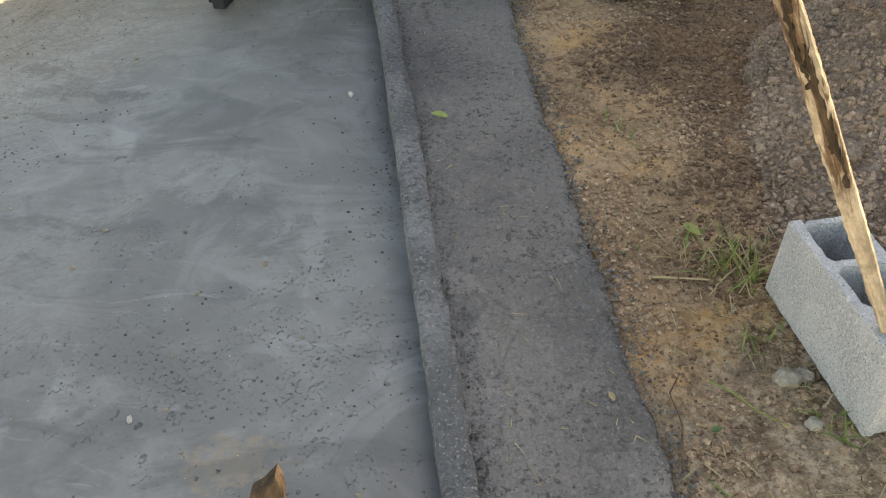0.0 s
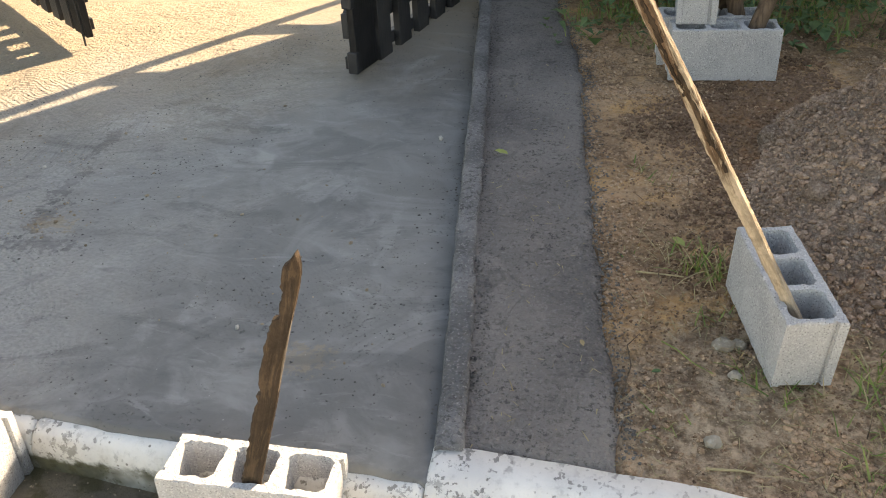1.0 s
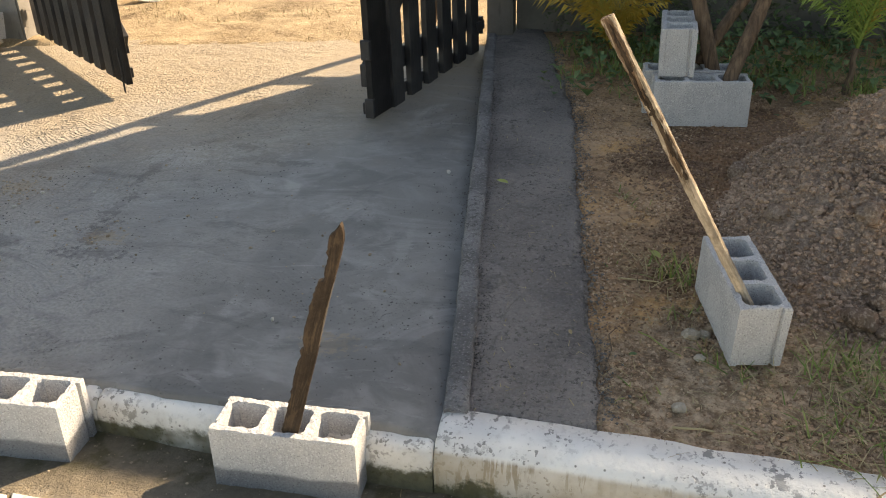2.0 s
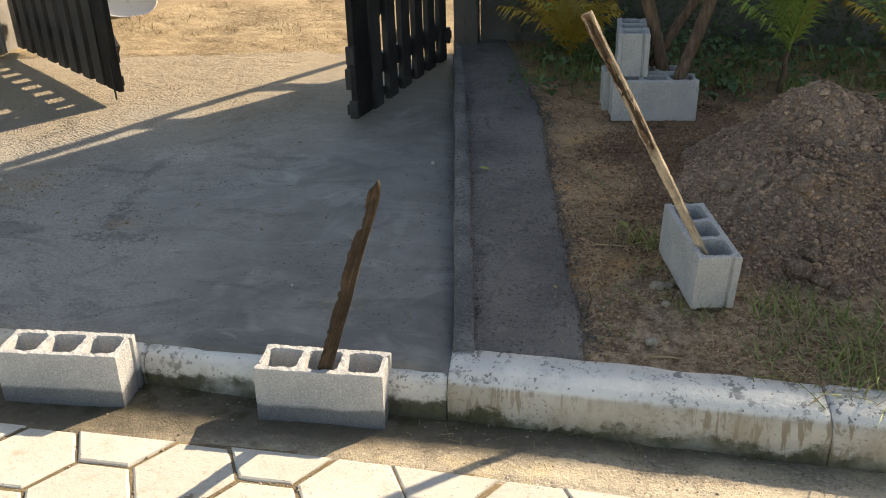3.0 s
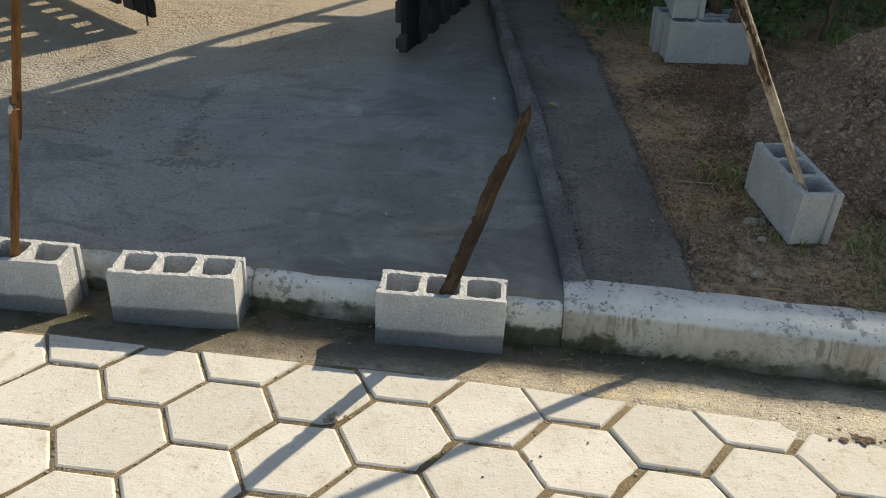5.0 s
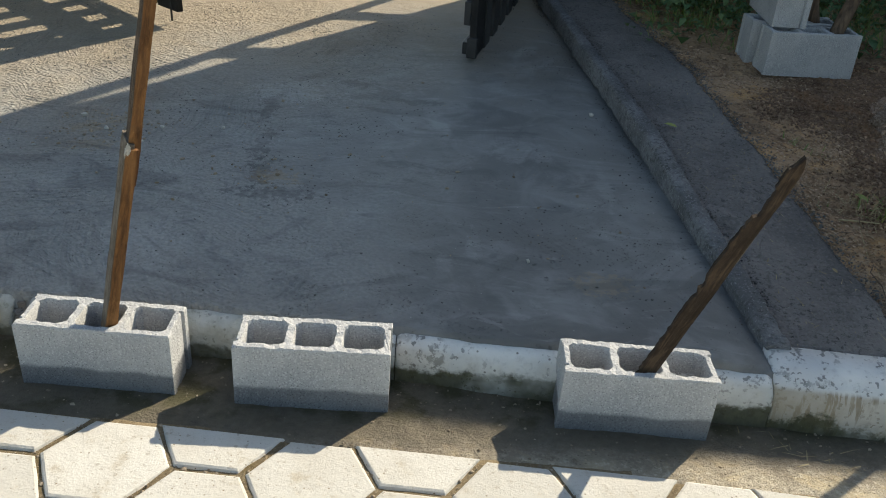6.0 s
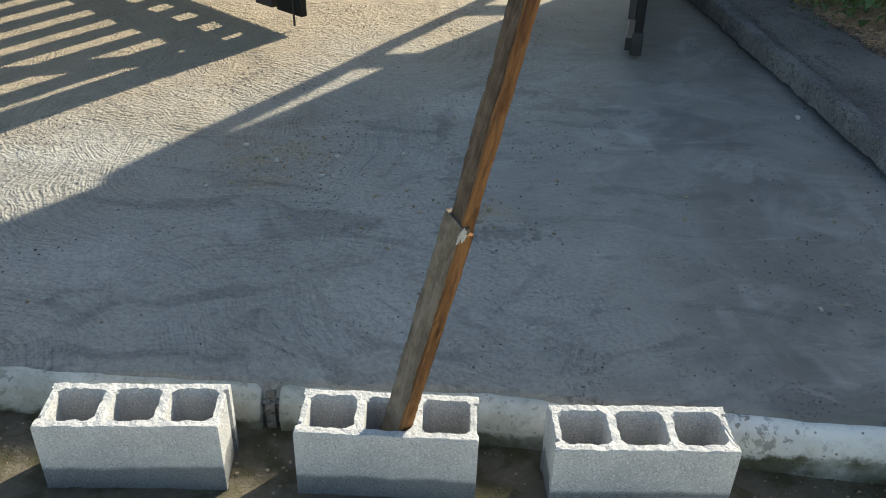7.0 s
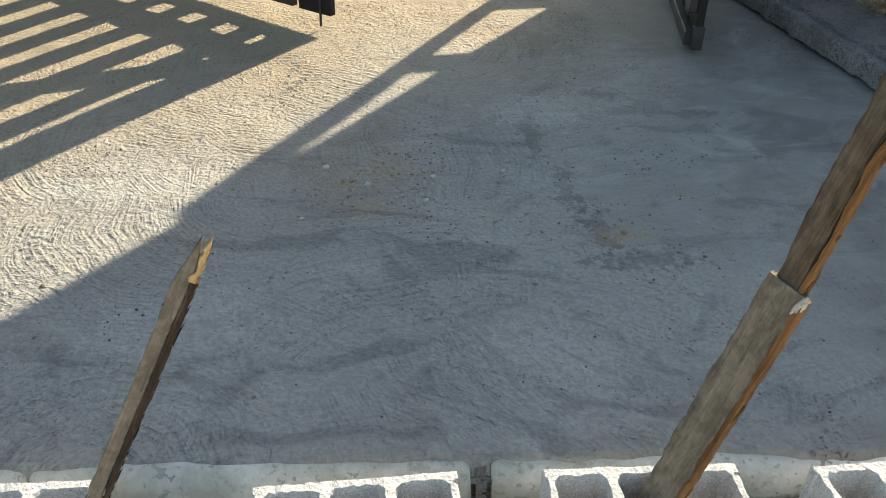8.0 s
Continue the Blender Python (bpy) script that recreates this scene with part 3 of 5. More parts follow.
def gutter_relief(x, y):
    z = gutter_z(x, y) + 0.006 * fractal(x, y, 4) + 0.003 * fractal(x, y, 25, 3)
    edge = paver_edge(x)
    cover = max(0.0, min(1.0, (edge + 0.02 - y + 0.016 * wob(x, 6.0, 0, 9)) / 0.03))
    cover *= 1.0 - max(0.0, min(1.0, (x - 0.75) / 0.5)) * max(0.0, min(1.0, (y - edge + 0.1 + 0.09 * wob(x, 3.0, 0, 4)) / 0.08))
    z = max(z, road_z(x, y) + 0.002 + 0.003 * fractal(x, y, 14, 2)) if x > 0.75 and y < edge + 0.03 else z
    return z + cover * (min(z, road_z(x, y) - 0.011 + 0.003 * fractal(x, y, 14, 2)) - z)


tagged(new("gutter", grid("gutter", [-40, -12, *span(-5, 5, 0.025), 12, 40], span(-0.60, 0.42, 0.02), gutter_relief, GUTTER,
                          lambda x, y: y < kerb_foot(x) + 0.06)),
       "dirt gutter, damp and mossy along the kerb", "gutter", kind="structure")


def slab_front(x):
    return kerb_foot(x) + 0.05 + 0.012 * wob(x, 1.7, 0, 3.5) + 0.008 * wob(x, 4.4, 0, 14)


# sweeps of the float: arcs of shallow ridges in patches, coarser away from the rib
SWEEPS = {}
rnd = random.Random(19)
for k in range(260):
    px, py = rnd.uniform(-3.2, 0.3), rnd.uniform(0.1, 3.2)
    if px > -0.5 and rnd.random() < 0.65:
        continue
    pr, far, a = rnd.uniform(0.14, 0.4), rnd.uniform(0.25, 0.8), rnd.uniform(-2.6, -0.5)
    item = (px, py, pr, px + far * math.cos(a), py + far * math.sin(a), rnd.uniform(0.021, 0.034), rnd.uniform(0.0005, 0.0013) * (1.0 if px < -0.6 else 0.6))
    for i in range(math.floor((px - pr) / 0.4), math.floor((px + pr) / 0.4) + 1):
        for j in range(math.floor((py - pr) / 0.4), math.floor((py + pr) / 0.4) + 1):
            SWEEPS.setdefault((i, j), []).append(item)


def slab_relief(x, y):
    z = slab_z(x, y) + 0.006 * fractal(x, y, 1.3, 3) + 0.0016 * fractal(x, y, 11, 3)
    for px, py, pr, cx, cy, pitch, deep in SWEEPS.get((math.floor(x / 0.4), math.floor(y / 0.4)), ()):
        fade = 1.0 - math.hypot(x - px, y - py) / pr
        if fade > 0:
            r = math.hypot(x - cx, y - cy) + 0.012 * wob(x, y, px, 6)
            broken = max(0.0, 0.5 + 1.3 * wob(x, y, py + 3.0, 7))
            z += deep * min(1.0, fade * 2.5) * (0.25 if x > -0.3 else 1.0 if x < -0.7 else 0.25 + 1.875 * (-0.3 - x)) * broken * math.sin(6.283 * r / pitch + 3.0 * wob(x, y, cx, 4))
    z += (0.0013 * wob(x, y, 3.0, 40) + 0.0007 * wob(x, y, 8.0, 75)) * (0.3 if x > -0.3 else 1.0 if x < -0.9 else 0.3 + 1.1667 * (-0.3 - x))
    return z - 0.05 * max(0.0, min(1.0, (slab_front(x) - y) / 0.02))


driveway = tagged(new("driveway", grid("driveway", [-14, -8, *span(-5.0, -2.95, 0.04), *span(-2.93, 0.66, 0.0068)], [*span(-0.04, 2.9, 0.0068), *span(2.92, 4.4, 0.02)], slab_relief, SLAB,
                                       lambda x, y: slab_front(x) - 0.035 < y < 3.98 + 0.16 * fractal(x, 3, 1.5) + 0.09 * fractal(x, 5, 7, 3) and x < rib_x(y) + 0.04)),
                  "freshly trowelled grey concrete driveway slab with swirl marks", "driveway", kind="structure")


def screed_mesh():
    verts, faces, nu = [], [], 31
    ys = span(0.0, 4.25, 0.02)
    for y in ys:
        a, b = rib_x(y) + 0.045, strip_edge(y)
        for i in range(nu):
            u = i / (nu - 1)
            x = a + (b - a) * u
            z = strip_z(x, y) + 0.006 * fractal(x, y, 2.5, 3) + 0.004 * fractal(x, y, 18, 3)
            z -= 0.04 * max(0.0, min(1.0, (kerb_foot(x) + 0.155 + 0.008 * wob(x, 2, 0, 20) - y) / 0.02))
            z -= 0.007 * max(0.0, 1.0 - (x - a) / 0.09)
            z -= 0.012 * max(0.0, (u - 0.9) / 0.1) + (0.04 if u == 1 else 0)
            verts.append((x, y, z))
    for j in range(len(ys) - 1):
        for i in range(nu - 1):
            k = j * nu + i
            faces.append((k, k + 1, k + nu + 1, k + nu))
    return from_lists("screed_strip", verts, faces, SCREED, True)


tagged(new("screed_strip", screed_mesh()), "dark damp rough concrete strip beside the driveway", "pavement", kind="structure")


def rib_mesh():
    prof = [(0.0, -0.09), (0.0, -0.012), (0.006, 0.0), (0.022, 0.003), (0.042, 0.002), (0.06, 0.0), (0.066, -0.010), (0.069, -0.06)]
    verts, faces, ys = [], [], span(0.08, 4.02, 0.014)
    for y in ys:
        x, z = rib_x(y), soil_z(0, y) + 0.016
        for i, (dx, dz) in enumerate(prof):
            j = 0.010 * fractal(y * 1.0 + i * 3.1, i, 12, 4)
            wide = 1.0 + 0.1 * wob(y, 5.5, 0, 3) + 0.07 * wob(y, 8, 0, 15)
            verts.append((x + dx * (wide if i > 3 else 1) + j * 0.7, y, z + dz + j * 0.7))
    n = len(prof)
    for k in range(len(ys) - 1):
        for i in range(n - 1):
            a = k * n + i
            faces.append((a, a + n, a + n + 1, a + 1))
    faces.append(tuple(range(n)))
    return from_lists("concrete_rib", verts, faces, RIB, True)


tagged(new("concrete_rib", rib_mesh()), "narrow raised mortar rib edging the driveway", "trim", kind="structure")


def soil_relief(x, y):
    z = soil_z(x, y) - 0.004 + 0.012 * fractal(x, y, 2.2, 4) + 0.009 * fractal(x, y, 16, 4)
    z -= 0.02 * max(0.0, min(1.0, (strip_edge(y) + 0.01 - x) / 0.04))
    return z - 0.03 * max(0.0, min(1.0, (kerb_foot(x) + 0.13 - y) / 0.05))


tagged(new("garden_soil", grid("garden_soil", [0.3, 0.5, *span(0.6, 2.4, 0.013), *span(2.43, 3.4, 0.03), 4, 5, 7, 10, 16], [*span(-0.3, 2.4, 0.013), *span(2.43, 3.3, 0.03), 3.6, 3.9, 4.3], soil_relief, SOIL,
                               lambda x, y: x > strip_edge(y) - 0.12 and y > kerb_foot(x) + 0.1)),
       "brown trampled garden soil with dry grass", "soil", kind="structure")

# ---- walls and pillars ----


def wall_line(x):
    return 4.14 - 0.07 * x


def long_wall(name, x0, x1, height, thick, label):
    bm = bmesh.new()
    ang = math.atan2(wall_line(x1) - wall_line(x0), x1 - x0)
    m = Matrix.Translation((x0, wall_line(x0), 0)) @ Matrix.Rotation(ang, 4, "Z")
    length = (x1 - x0) / math.cos(ang)
    board(bm, (length / 2, thick / 2, height / 2 - 0.1), (length, thick, height + 0.2), m, 0.012)
    board(bm, (length / 2, thick / 2, height + 0.025), (length + 0.02, thick + 0.06, 0.05), m, 0.01)
    for v in bm.verts:
        if v.co.z > 1:
            v.co.z += 0.02 * (4.6 - v.co.x)
    return thing(name, bm, WALL, label, "wall", kind="structure")


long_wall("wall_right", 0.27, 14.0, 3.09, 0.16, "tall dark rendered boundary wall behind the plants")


def pillar(name, x0, x1, y0, y1, height, render, label):
    bm = bmesh.new()
    board(bm, ((x0 + x1) / 2, (y0 + y1) / 2, height / 2), (x1 - x0, y1 - y0, height), Matrix(), 0.012, 2)
    return thing(name, bm, render, label, "pillar", kind="structure")


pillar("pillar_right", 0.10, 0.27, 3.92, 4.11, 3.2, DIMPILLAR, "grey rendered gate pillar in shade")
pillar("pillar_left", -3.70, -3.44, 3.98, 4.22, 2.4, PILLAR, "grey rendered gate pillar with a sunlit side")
bm = bmesh.new()
board(bm, (-7.7, 4.12, 1.0), (8.0, 0.16, 2.2), Matrix(), 0.012)
thing("wall_left", bm, PILLAR, "grey rendered boundary wall", "wall", kind="structure")

# ---- kerb ----
LOW = [(0.0, -0.12), (0.0, 0.0), (-0.004, 0.04), (0.004, 0.066), (0.02, 0.085), (0.042, 0.096), (0.062, 0.094), (0.10, 0.078), (0.12, -0.12)]
HIGH = [(0.0, -0.12), (0.0, 0.01), (0.004, 0.055), (0.016, 0.082), (0.042, 0.104), (0.08, 0.116), (0.148, 0.122), (0.15, -0.12)]


def kerb_stone(x0, x1, prof, seed, parent, paint):
    verts, faces, n = [], [], len(prof)
    xs = [x0 + 0.0015, x0 + 0.006, x0 + 0.012, *span(x0 + 0.02, x1 - 0.02, 0.02), x1 - 0.012, x1 - 0.006, x1 - 0.0015]
    for x in xs:
        end = min(x - x0, x1 - x)
        for i, (dy, dz) in enumerate(prof):
            j = 0.0035 * fractal(x + seed, i * 0.8, 7, 4) * (0.3 if i in (0, n - 1) else 1.0)
            slip = 0.013 * max(0.0, 1.0 - end / 0.02) ** 2 * (1.0 + 0.4 * wob(i, seed)) if 1 < i < n - 1 else 0.0
            verts.append((x, kerb_foot(x) + dy + j, -0.004 * x + dz + j - slip))
    for k in range(len(xs) - 1):
        for i in range(n - 1):
            a = k * n + i
            faces.append((a, a + n, a + n + 1, a + 1))
    faces += [tuple(range(n)), tuple(reversed(range((len(xs) - 1) * n, len(xs) * n)))]
    ob = new("kerb_stone", from_lists("kerb_stone", verts, faces, paint, True))
    ob.parent = parent
    return ob


kerb = empty("kerb", Matrix(), "whitewashed chipped concrete kerb, lowered at the driveway", "kerb", kind="structure")
for i, (a, b) in enumerate(zip((-7.4, -6.4, -5.4, -4.4, -3.4, -2.4, -1.452, -0.43), (-6.4, -5.4, -4.4, -3.4, -2.4, -1.495, -0.43, 0.565))):
    kerb_stone(a, b, LOW, 3.0 * i, kerb, WHITE)
for i, (a, b) in enumerate(zip((0.565, 1.645, 2.70, 3.75, 4.8, 5.85, 6.9), (1.645, 2.70, 3.75, 4.8, 5.85, 6.9, 7.95))):
    kerb_stone(a, b, HIGH, 11 + 3.0 * i, kerb, STAINED)
bm = bmesh.new()
board(bm, (-1.4735, kerb_foot(-1.4735) + 0.066, -0.01), (0.062, 0.115, 0.19), Matrix(), 0.02, 4)
for v in bm.verts:
    v.co += Vector((0, 0.5, 1)) * 0.006 * fractal(v.co.x * 3, v.co.y * 3 + v.co.z, 9, 3)
part("mortar_joint", bm, SCREED, kerb, "dark mortar squeezed into an open joint")


# ---- hollow blocks ----
def block_mesh(name, material, seed, L=0.39, W=0.14, H=0.19):
    rnd = random.Random(seed)
    bm = bmesh.new()

    def loop(points, z, jx, jz, counts):
        ring = []
        for n, (ax, ay), (bx, by) in zip(counts, points, points[1:] + points[:1]):
            for k in range(n):
                s = k / n
                ring.append(bm.verts.new((ax + (bx - ax) * s + rnd.uniform(-jx, jx), ay + (by - ay) * s + rnd.uniform(-jx, jx), z + rnd.uniform(-jz, jz))))
        return ring

    def close(ring):
        return [bm.edges.get((a, b)) or bm.edges.new((a, b)) for a, b in zip(ring, ring[1:] + ring[:1])]

    def skin(lo, hi, flip=False):
        for k in range(len(lo)):
            f = (lo[k], lo[k - 1], hi[k - 1], hi[k])
            bm.faces.new(f[::-1] if not flip else f)

    def outline(grow):
        l, w = L / 2 + grow, W / 2 + grow
        right = [(l, -w), (l, -w * 0.74), (l - 0.004, -w * 0.70), (l - 0.004, w * 0.52), (l - 0.011, w * 0.56), (l - 0.011, w * 0.66), (l, w * 0.70), (l, w)]
        left = [(-x, -y) for x, y in right]
        return right + left

    def cell(cx, hx, hy, r=0.012):
        return [(cx - hx + r, -hy), (cx + hx - r, -hy), (cx + hx, -hy + r), (cx + hx, hy - r), (cx + hx - r, hy), (cx - hx + r, hy), (cx - hx, hy - r), (cx - hx, -hy + r)]

    tops, bottoms = [], []
    oc, cc = [2, 1, 6, 1, 1, 1, 2, 30] * 2, [7, 1, 6, 1, 7, 1, 6, 1]
    base, upper, rim = loop(outline(0), 0.0, 0.0008, 0.0005, oc), loop(outline(0), H - 0.004, 0.0006, 0.001, oc), loop(outline(-0.002), H, 0.0016, 0.0016, oc)
    skin(base, upper)
    skin(upper, rim)
    tops.append(rim)
    bottoms.append(base)
    pitch = (L - 0.018) / 3
    for k in (-1, 0, 1):
        hx, hy = pitch / 2 - 0.009, W / 2 - 0.019
        t = loop(cell(k * pitch, hx, hy), H, 0.002, 0.0018, cc)
        m = loop(cell(k * pitch, hx - 0.0015, hy - 0.0015), H - 0.008, 0.0008, 0.001, cc)
        b = loop(cell(k * pitch, hx - 0.006, hy - 0.005), 0.0, 0.0005, 0.0, cc)
        skin(m, t, True)
        skin(b, m, True)
        tops.append(t)
        bottoms.append(b)
    for rings in (tops, bottoms):
        bmesh.ops.triangle_fill(bm, edges=[e for r in rings for e in close(r)], use_beauty=True, use_dissolve=False)
    bmesh.ops.recalc_face_normals(bm, faces=bm.faces)
    return mesh_of(name, bm, material)


def place_block(me, x, y, z, turn, label, group, tilt=(0, 0), scale=1.0):
    ob = new("concrete_block", me)
    ob.matrix_world = pose(x, y, z, tilt[0], tilt[1], turn) @ Matrix.Diagonal((scale, scale, scale, 1))
    return tagged(ob, label, "concrete block", group)


WET = [block_mesh("concrete_block", WETBLOCK, s) for s in (3, 8, 21)]
DRY = [block_mesh("concrete_block", BLOCK, s) for s in (5, 13)]
row = "blocks along the kerb"
for k, (x, y, turn, note) in enumerate([
        (0.192, -0.060, 0.2, "grey hollow concrete block holding a short broken stick"),
        (-0.632, -0.068, 2.7, "grey hollow concrete block standing empty in the gutter"),
        (-1.1765, -0.059, -0.2, "grey hollow concrete block holding a tall split stick"),
        (-1.729, -0.066, 3.4, "grey hollow concrete block with a damp foot by the kerb"),
        (-2.395, -0.045, 1.0, "grey hollow concrete block holding a thin leaning stick")]):
    place_block(WET[k % 3], x, y, gutter_z(x, y) + 0.001, turn, note, row, (0, 1.1))
place_block(DRY[0], 1.352, 0.566, 0.163, 100.6, "grey hollow concrete block on soil holding a long batten", "", (1.0, -4.5))
heap_z = soil_z(1.3, 2.3) + 0.004
place_block(DRY[1], 1.347, 2.285, heap_z - 0.006, 3.0, "grey hollow concrete block at the foot of a small stack", "stacked blocks", (0, 0), 1.1)
place_block(DRY[0], 1.305, 2.46, heap_z - 0.002, 2.0, "grey hollow concrete block behind another in a stack", "stacked blocks", (0, 0), 1.1)
place_block(DRY[1], 1.24, 2.50, heap_z + 0.206, 88, "grey hollow concrete block laid across two others", "stacked blocks", (0, 0), 1.14)
place_block(DRY[1], -3.66, 3.72, 0.24, 62, "grey concrete block propped on rubble by the gate pillar", "", (4, 6))


# ---- sticks ----
def axis_pose(p0, p1, face=(0, -1, 0)):
    """A frame at p0 whose z runs to p1 and whose y points away from face."""
    z = (Vector(p1) - Vector(p0)).normalized()
    y = -Vector(face)
    y = (y - z * y.dot(z)).normalized()
    x = y.cross(z)
    m = Matrix((x, y, z)).transposed().to_4x4()
    return Matrix.Translation(p0) @ m, (Vector(p1) - Vector(p0)).length


def plank_bm(length, width, thick, seed, left=0.25, right=0.05, tip=None, n=60, notch=()):
    """A split plank: left and right say how ragged its edges are; tip is the pointed top's share."""
    rnd = random.Random(seed)
    bm = bmesh.new()
    rows, bite = [], 0.0
    for k in range(n + 1):
        s = k / n
        if rnd.random() < 0.14:
            bite = rnd.uniform(0, left) * width
        bite *= 0.93
        if notch:
            bite = (along(notch, s) + rnd.uniform(-0.03, 0.05)) * width
        a = -width / 2 + bite + rnd.uniform(-0.0015, 0.0015) + 0.004 * wob(s * 7, seed)
        b = width / 2 - rnd.uniform(0, right) * width * 0.4 + 0.003 * wob(s * 5, seed + 4.0)
        if tip and s > 1 - tip:
            q = (s - 1 + tip) / tip
            a, b = a + (0.16 * width - a) * q**1.6, b + (0.16 * width - b) * q**3
        z = s * length
        t = thick / 2 * (1.0 + 0.25 * wob(s * 6, seed + 9.0))
        rows.append([bm.verts.new(c) for c in ((a, -t * 0.8, z), (a + 0.12 * (b - a), -t, z), (b - 0.1 * (b - a), -t, z), (b, -t * 0.7, z),
                                               (b, t * 0.7, z), (b - 0.1 * (b - a), t, z), (a + 0.12 * (b - a), t, z), (a, t * 0.8, z))])
    for r0, r1 in zip(rows, rows[1:]):
        for i in range(8):
            bm.faces.new((r0[i - 1], r0[i], r1[i], r1[i - 1]))
    bm.faces.new(rows[0])
    bm.faces.new(rows[-1][::-1])
    bmesh.ops.recalc_face_normals(bm, faces=bm.faces)
    return bm


def splinters(bm, length, width, seed, count, at):
    rnd = random.Random(seed)
    for _ in range(count):
        z, s = rnd.uniform(0.1, 0.95) * length, rnd.uniform(0.01, 0.045)
        x = at * width / 2
        w = rnd.uniform(0.002, 0.005)
        o = rnd.uniform(0.0005, 0.0035) * (1 if at > 0 else -1)
        y = rnd.uniform(-0.006, 0.006)
        v = [bm.verts.new(c) for c in ((x, y - w, z), (x, y + w, z), (x - 0.003, y, z + s * 0.2), (x + o, y, z + s))]
        for f in ((0, 1, 3), (1, 2, 3), (2, 0, 3), (0, 2, 1)):
            bm.faces.new([v[i] for i in f])


# the short stick with a pointed head
NOTCH = [(0, 0.1), (0.5, 0.05), (0.52, 0.2), (0.545, 0.05), (0.56, 0.28), (0.58, 0.1), (0.7, 0.08), (0.8, 0.12), (0.81, 0.4), (0.88, 0.45), (0.91, 0.3), (0.96, 0.25), (1, 0.3)]
m, length = axis_pose((0.155, -0.078, -0.02), (0.414, -0.158, 0.772))
ob = thing("broken_stick", plank_bm(length, 0.044, 0.016, 4, 0.45, 0.05, 0.07, 90, NOTCH), STICK, "short brown weathered plank with a splintered pointed top", "stick", "sticks in the blocks")
ob.matrix_world = m
bm = bmesh.new()
board(bm, (0.0205, -0.001, length * 0.72), (0.003, 0.007, length * 0.4), Matrix(), 0.0008)
part("bare_edge", bm, GREYWOOD, ob, "pale bare split edge")

# the tall stick spliced from two boards
m, length = axis_pose((-1.198, -0.060, 0.0), (-1.0385, -0.077, 0.65), (-0.86, -0.51, 0))
tall = empty("tall_stick", m, "tall brown split stick spliced from two boards", "stick", "sticks in the blocks")
bm = plank_bm(length + 0.03, 0.074, 0.016, 9, 0.05, 0.08)
part("lower_board", bm, GREYWOOD, tall, "grey-brown flat board")
bm = plank_bm(0.98, 0.050, 0.022, 12, 0.2, 0.3)
splinters(bm, 0.98, 0.05, 5, 14, 1)
bm.transform(Matrix.Translation((-0.001, 0.01, length - 0.085)) @ Matrix.Rotation(radians(-2.0), 4, "Y"))
part("upper_board", bm, BROWNWOOD, tall, "darker brown upper board")
bm = plank_bm(length + 0.02, 0.013, 0.026, 15, 0.3, 0.5)
splinters(bm, length, 0.013, 6, 9, 1)
bm.transform(Matrix.Translation((0.036, 0.002, 0.0)))
part("bark_edge", bm, BARK, tall, "orange splintered bark edge")
bm = plank_bm(0.93, 0.013, 0.024, 17, 0.3, 0.6)
splinters(bm, 0.93, 0.013, 16, 14, 1)
bm.transform(Matrix.Translation((0.026, 0.009, length - 0.08)) @ Matrix.Rotation(radians(-2.0), 4, "Y"))
part("bark_edge", bm, BARK, tall, "orange splintered bark edge")
bm = bmesh.new()
bmesh.ops.create_icosphere(bm, subdivisions=4, radius=1.0)
for v in bm.verts:
    v.co *= 0.75 + 0.55 * abs(fractal(v.co.x + v.co.z * 2.3, v.co.y - v.co.z * 2.9, 1.4, 3)) + 0.45 * wob(v.co.x, v.co.y, v.co.z, 4)
bm.transform(Matrix.Translation((0.036, -0.008, length + 0.015)) @ Matrix.Rotation(radians(12), 4, "Y") @ Matrix.Diagonal((0.007, 0.006, 0.02, 1)))
part("wire_knot", bm, PEBBLE, tall, "pale grey clotted wire knot")

# thin stick at the last block
m, length = axis_pose((-2.292, -0.062, 0.02), (-1.928, -0.062, 0.785))
thin = empty("thin_stick", m, "thin grey-brown stick with a freshly broken top", "stick", "sticks in the blocks")
bm = plank_bm(length, 0.026, 0.016, 23, 0.2, 0.1, 0.12)
bm.transform(Matrix.Translation((-0.005, 0, 0)))
part("stem", bm, GREYWOOD, thin)
bm = plank_bm(length - 0.075, 0.015, 0.02, 29, 0.2, 0.5)
splinters(bm, length - 0.1, 0.014, 19, 16, 1)
bm.transform(Matrix.Translation((0.013, -0.001, 0)))
part("bark_side", bm, STICK, thin, "dark strip of rough bark")
bm = plank_bm(0.085, 0.014, 0.018, 27, 0.4, 0.4, 0.5, 18)
splinters(bm, 0.06, 0.013, 12, 5, 1)
bm.transform(Matrix.Translation((0.010, -0.003, length - 0.075)))
part("broken_end", bm, FRESH, thin, "bright splintered broken end")

# long batten in the soil-side block
m, length = axis_pose((1.425, 0.453, 0.18), (0.938, 0.365, 1.094), (-0.437, -0.899, -0.005))
bm = plank_bm(length, 0.032, 0.019, 31, 0.12, 0.12, None, 90)
for v in bm.verts:
    v.co.x *= 0.74 + 0.34 * (v.co.z / length)
ob = thing("long_batten", bm, PALEWOOD, "long pale batten with dark bark near its top", "stick", "sticks in the blocks")
ob.matrix_world = m
for z, l, w, x in ((0.62, 0.2, 0.012, 0.004), (0.74, 0.16, 0.009, -0.004), (0.55, 0.14, 0.008, 0.008), (0.86, 0.13, 0.010, 0.002)):
    bm = plank_bm(l, w, 0.004, int(33 + 100 * z), 0.7, 0.7, 0.3, 30)
    splinters(bm, l, w, int(8 + 100 * z), 6, 1)
    bm.transform(Matrix.Translation((x, -0.0105, z * length)))
    part("loose_bark", bm, STICK, ob, "dark peeling bark")


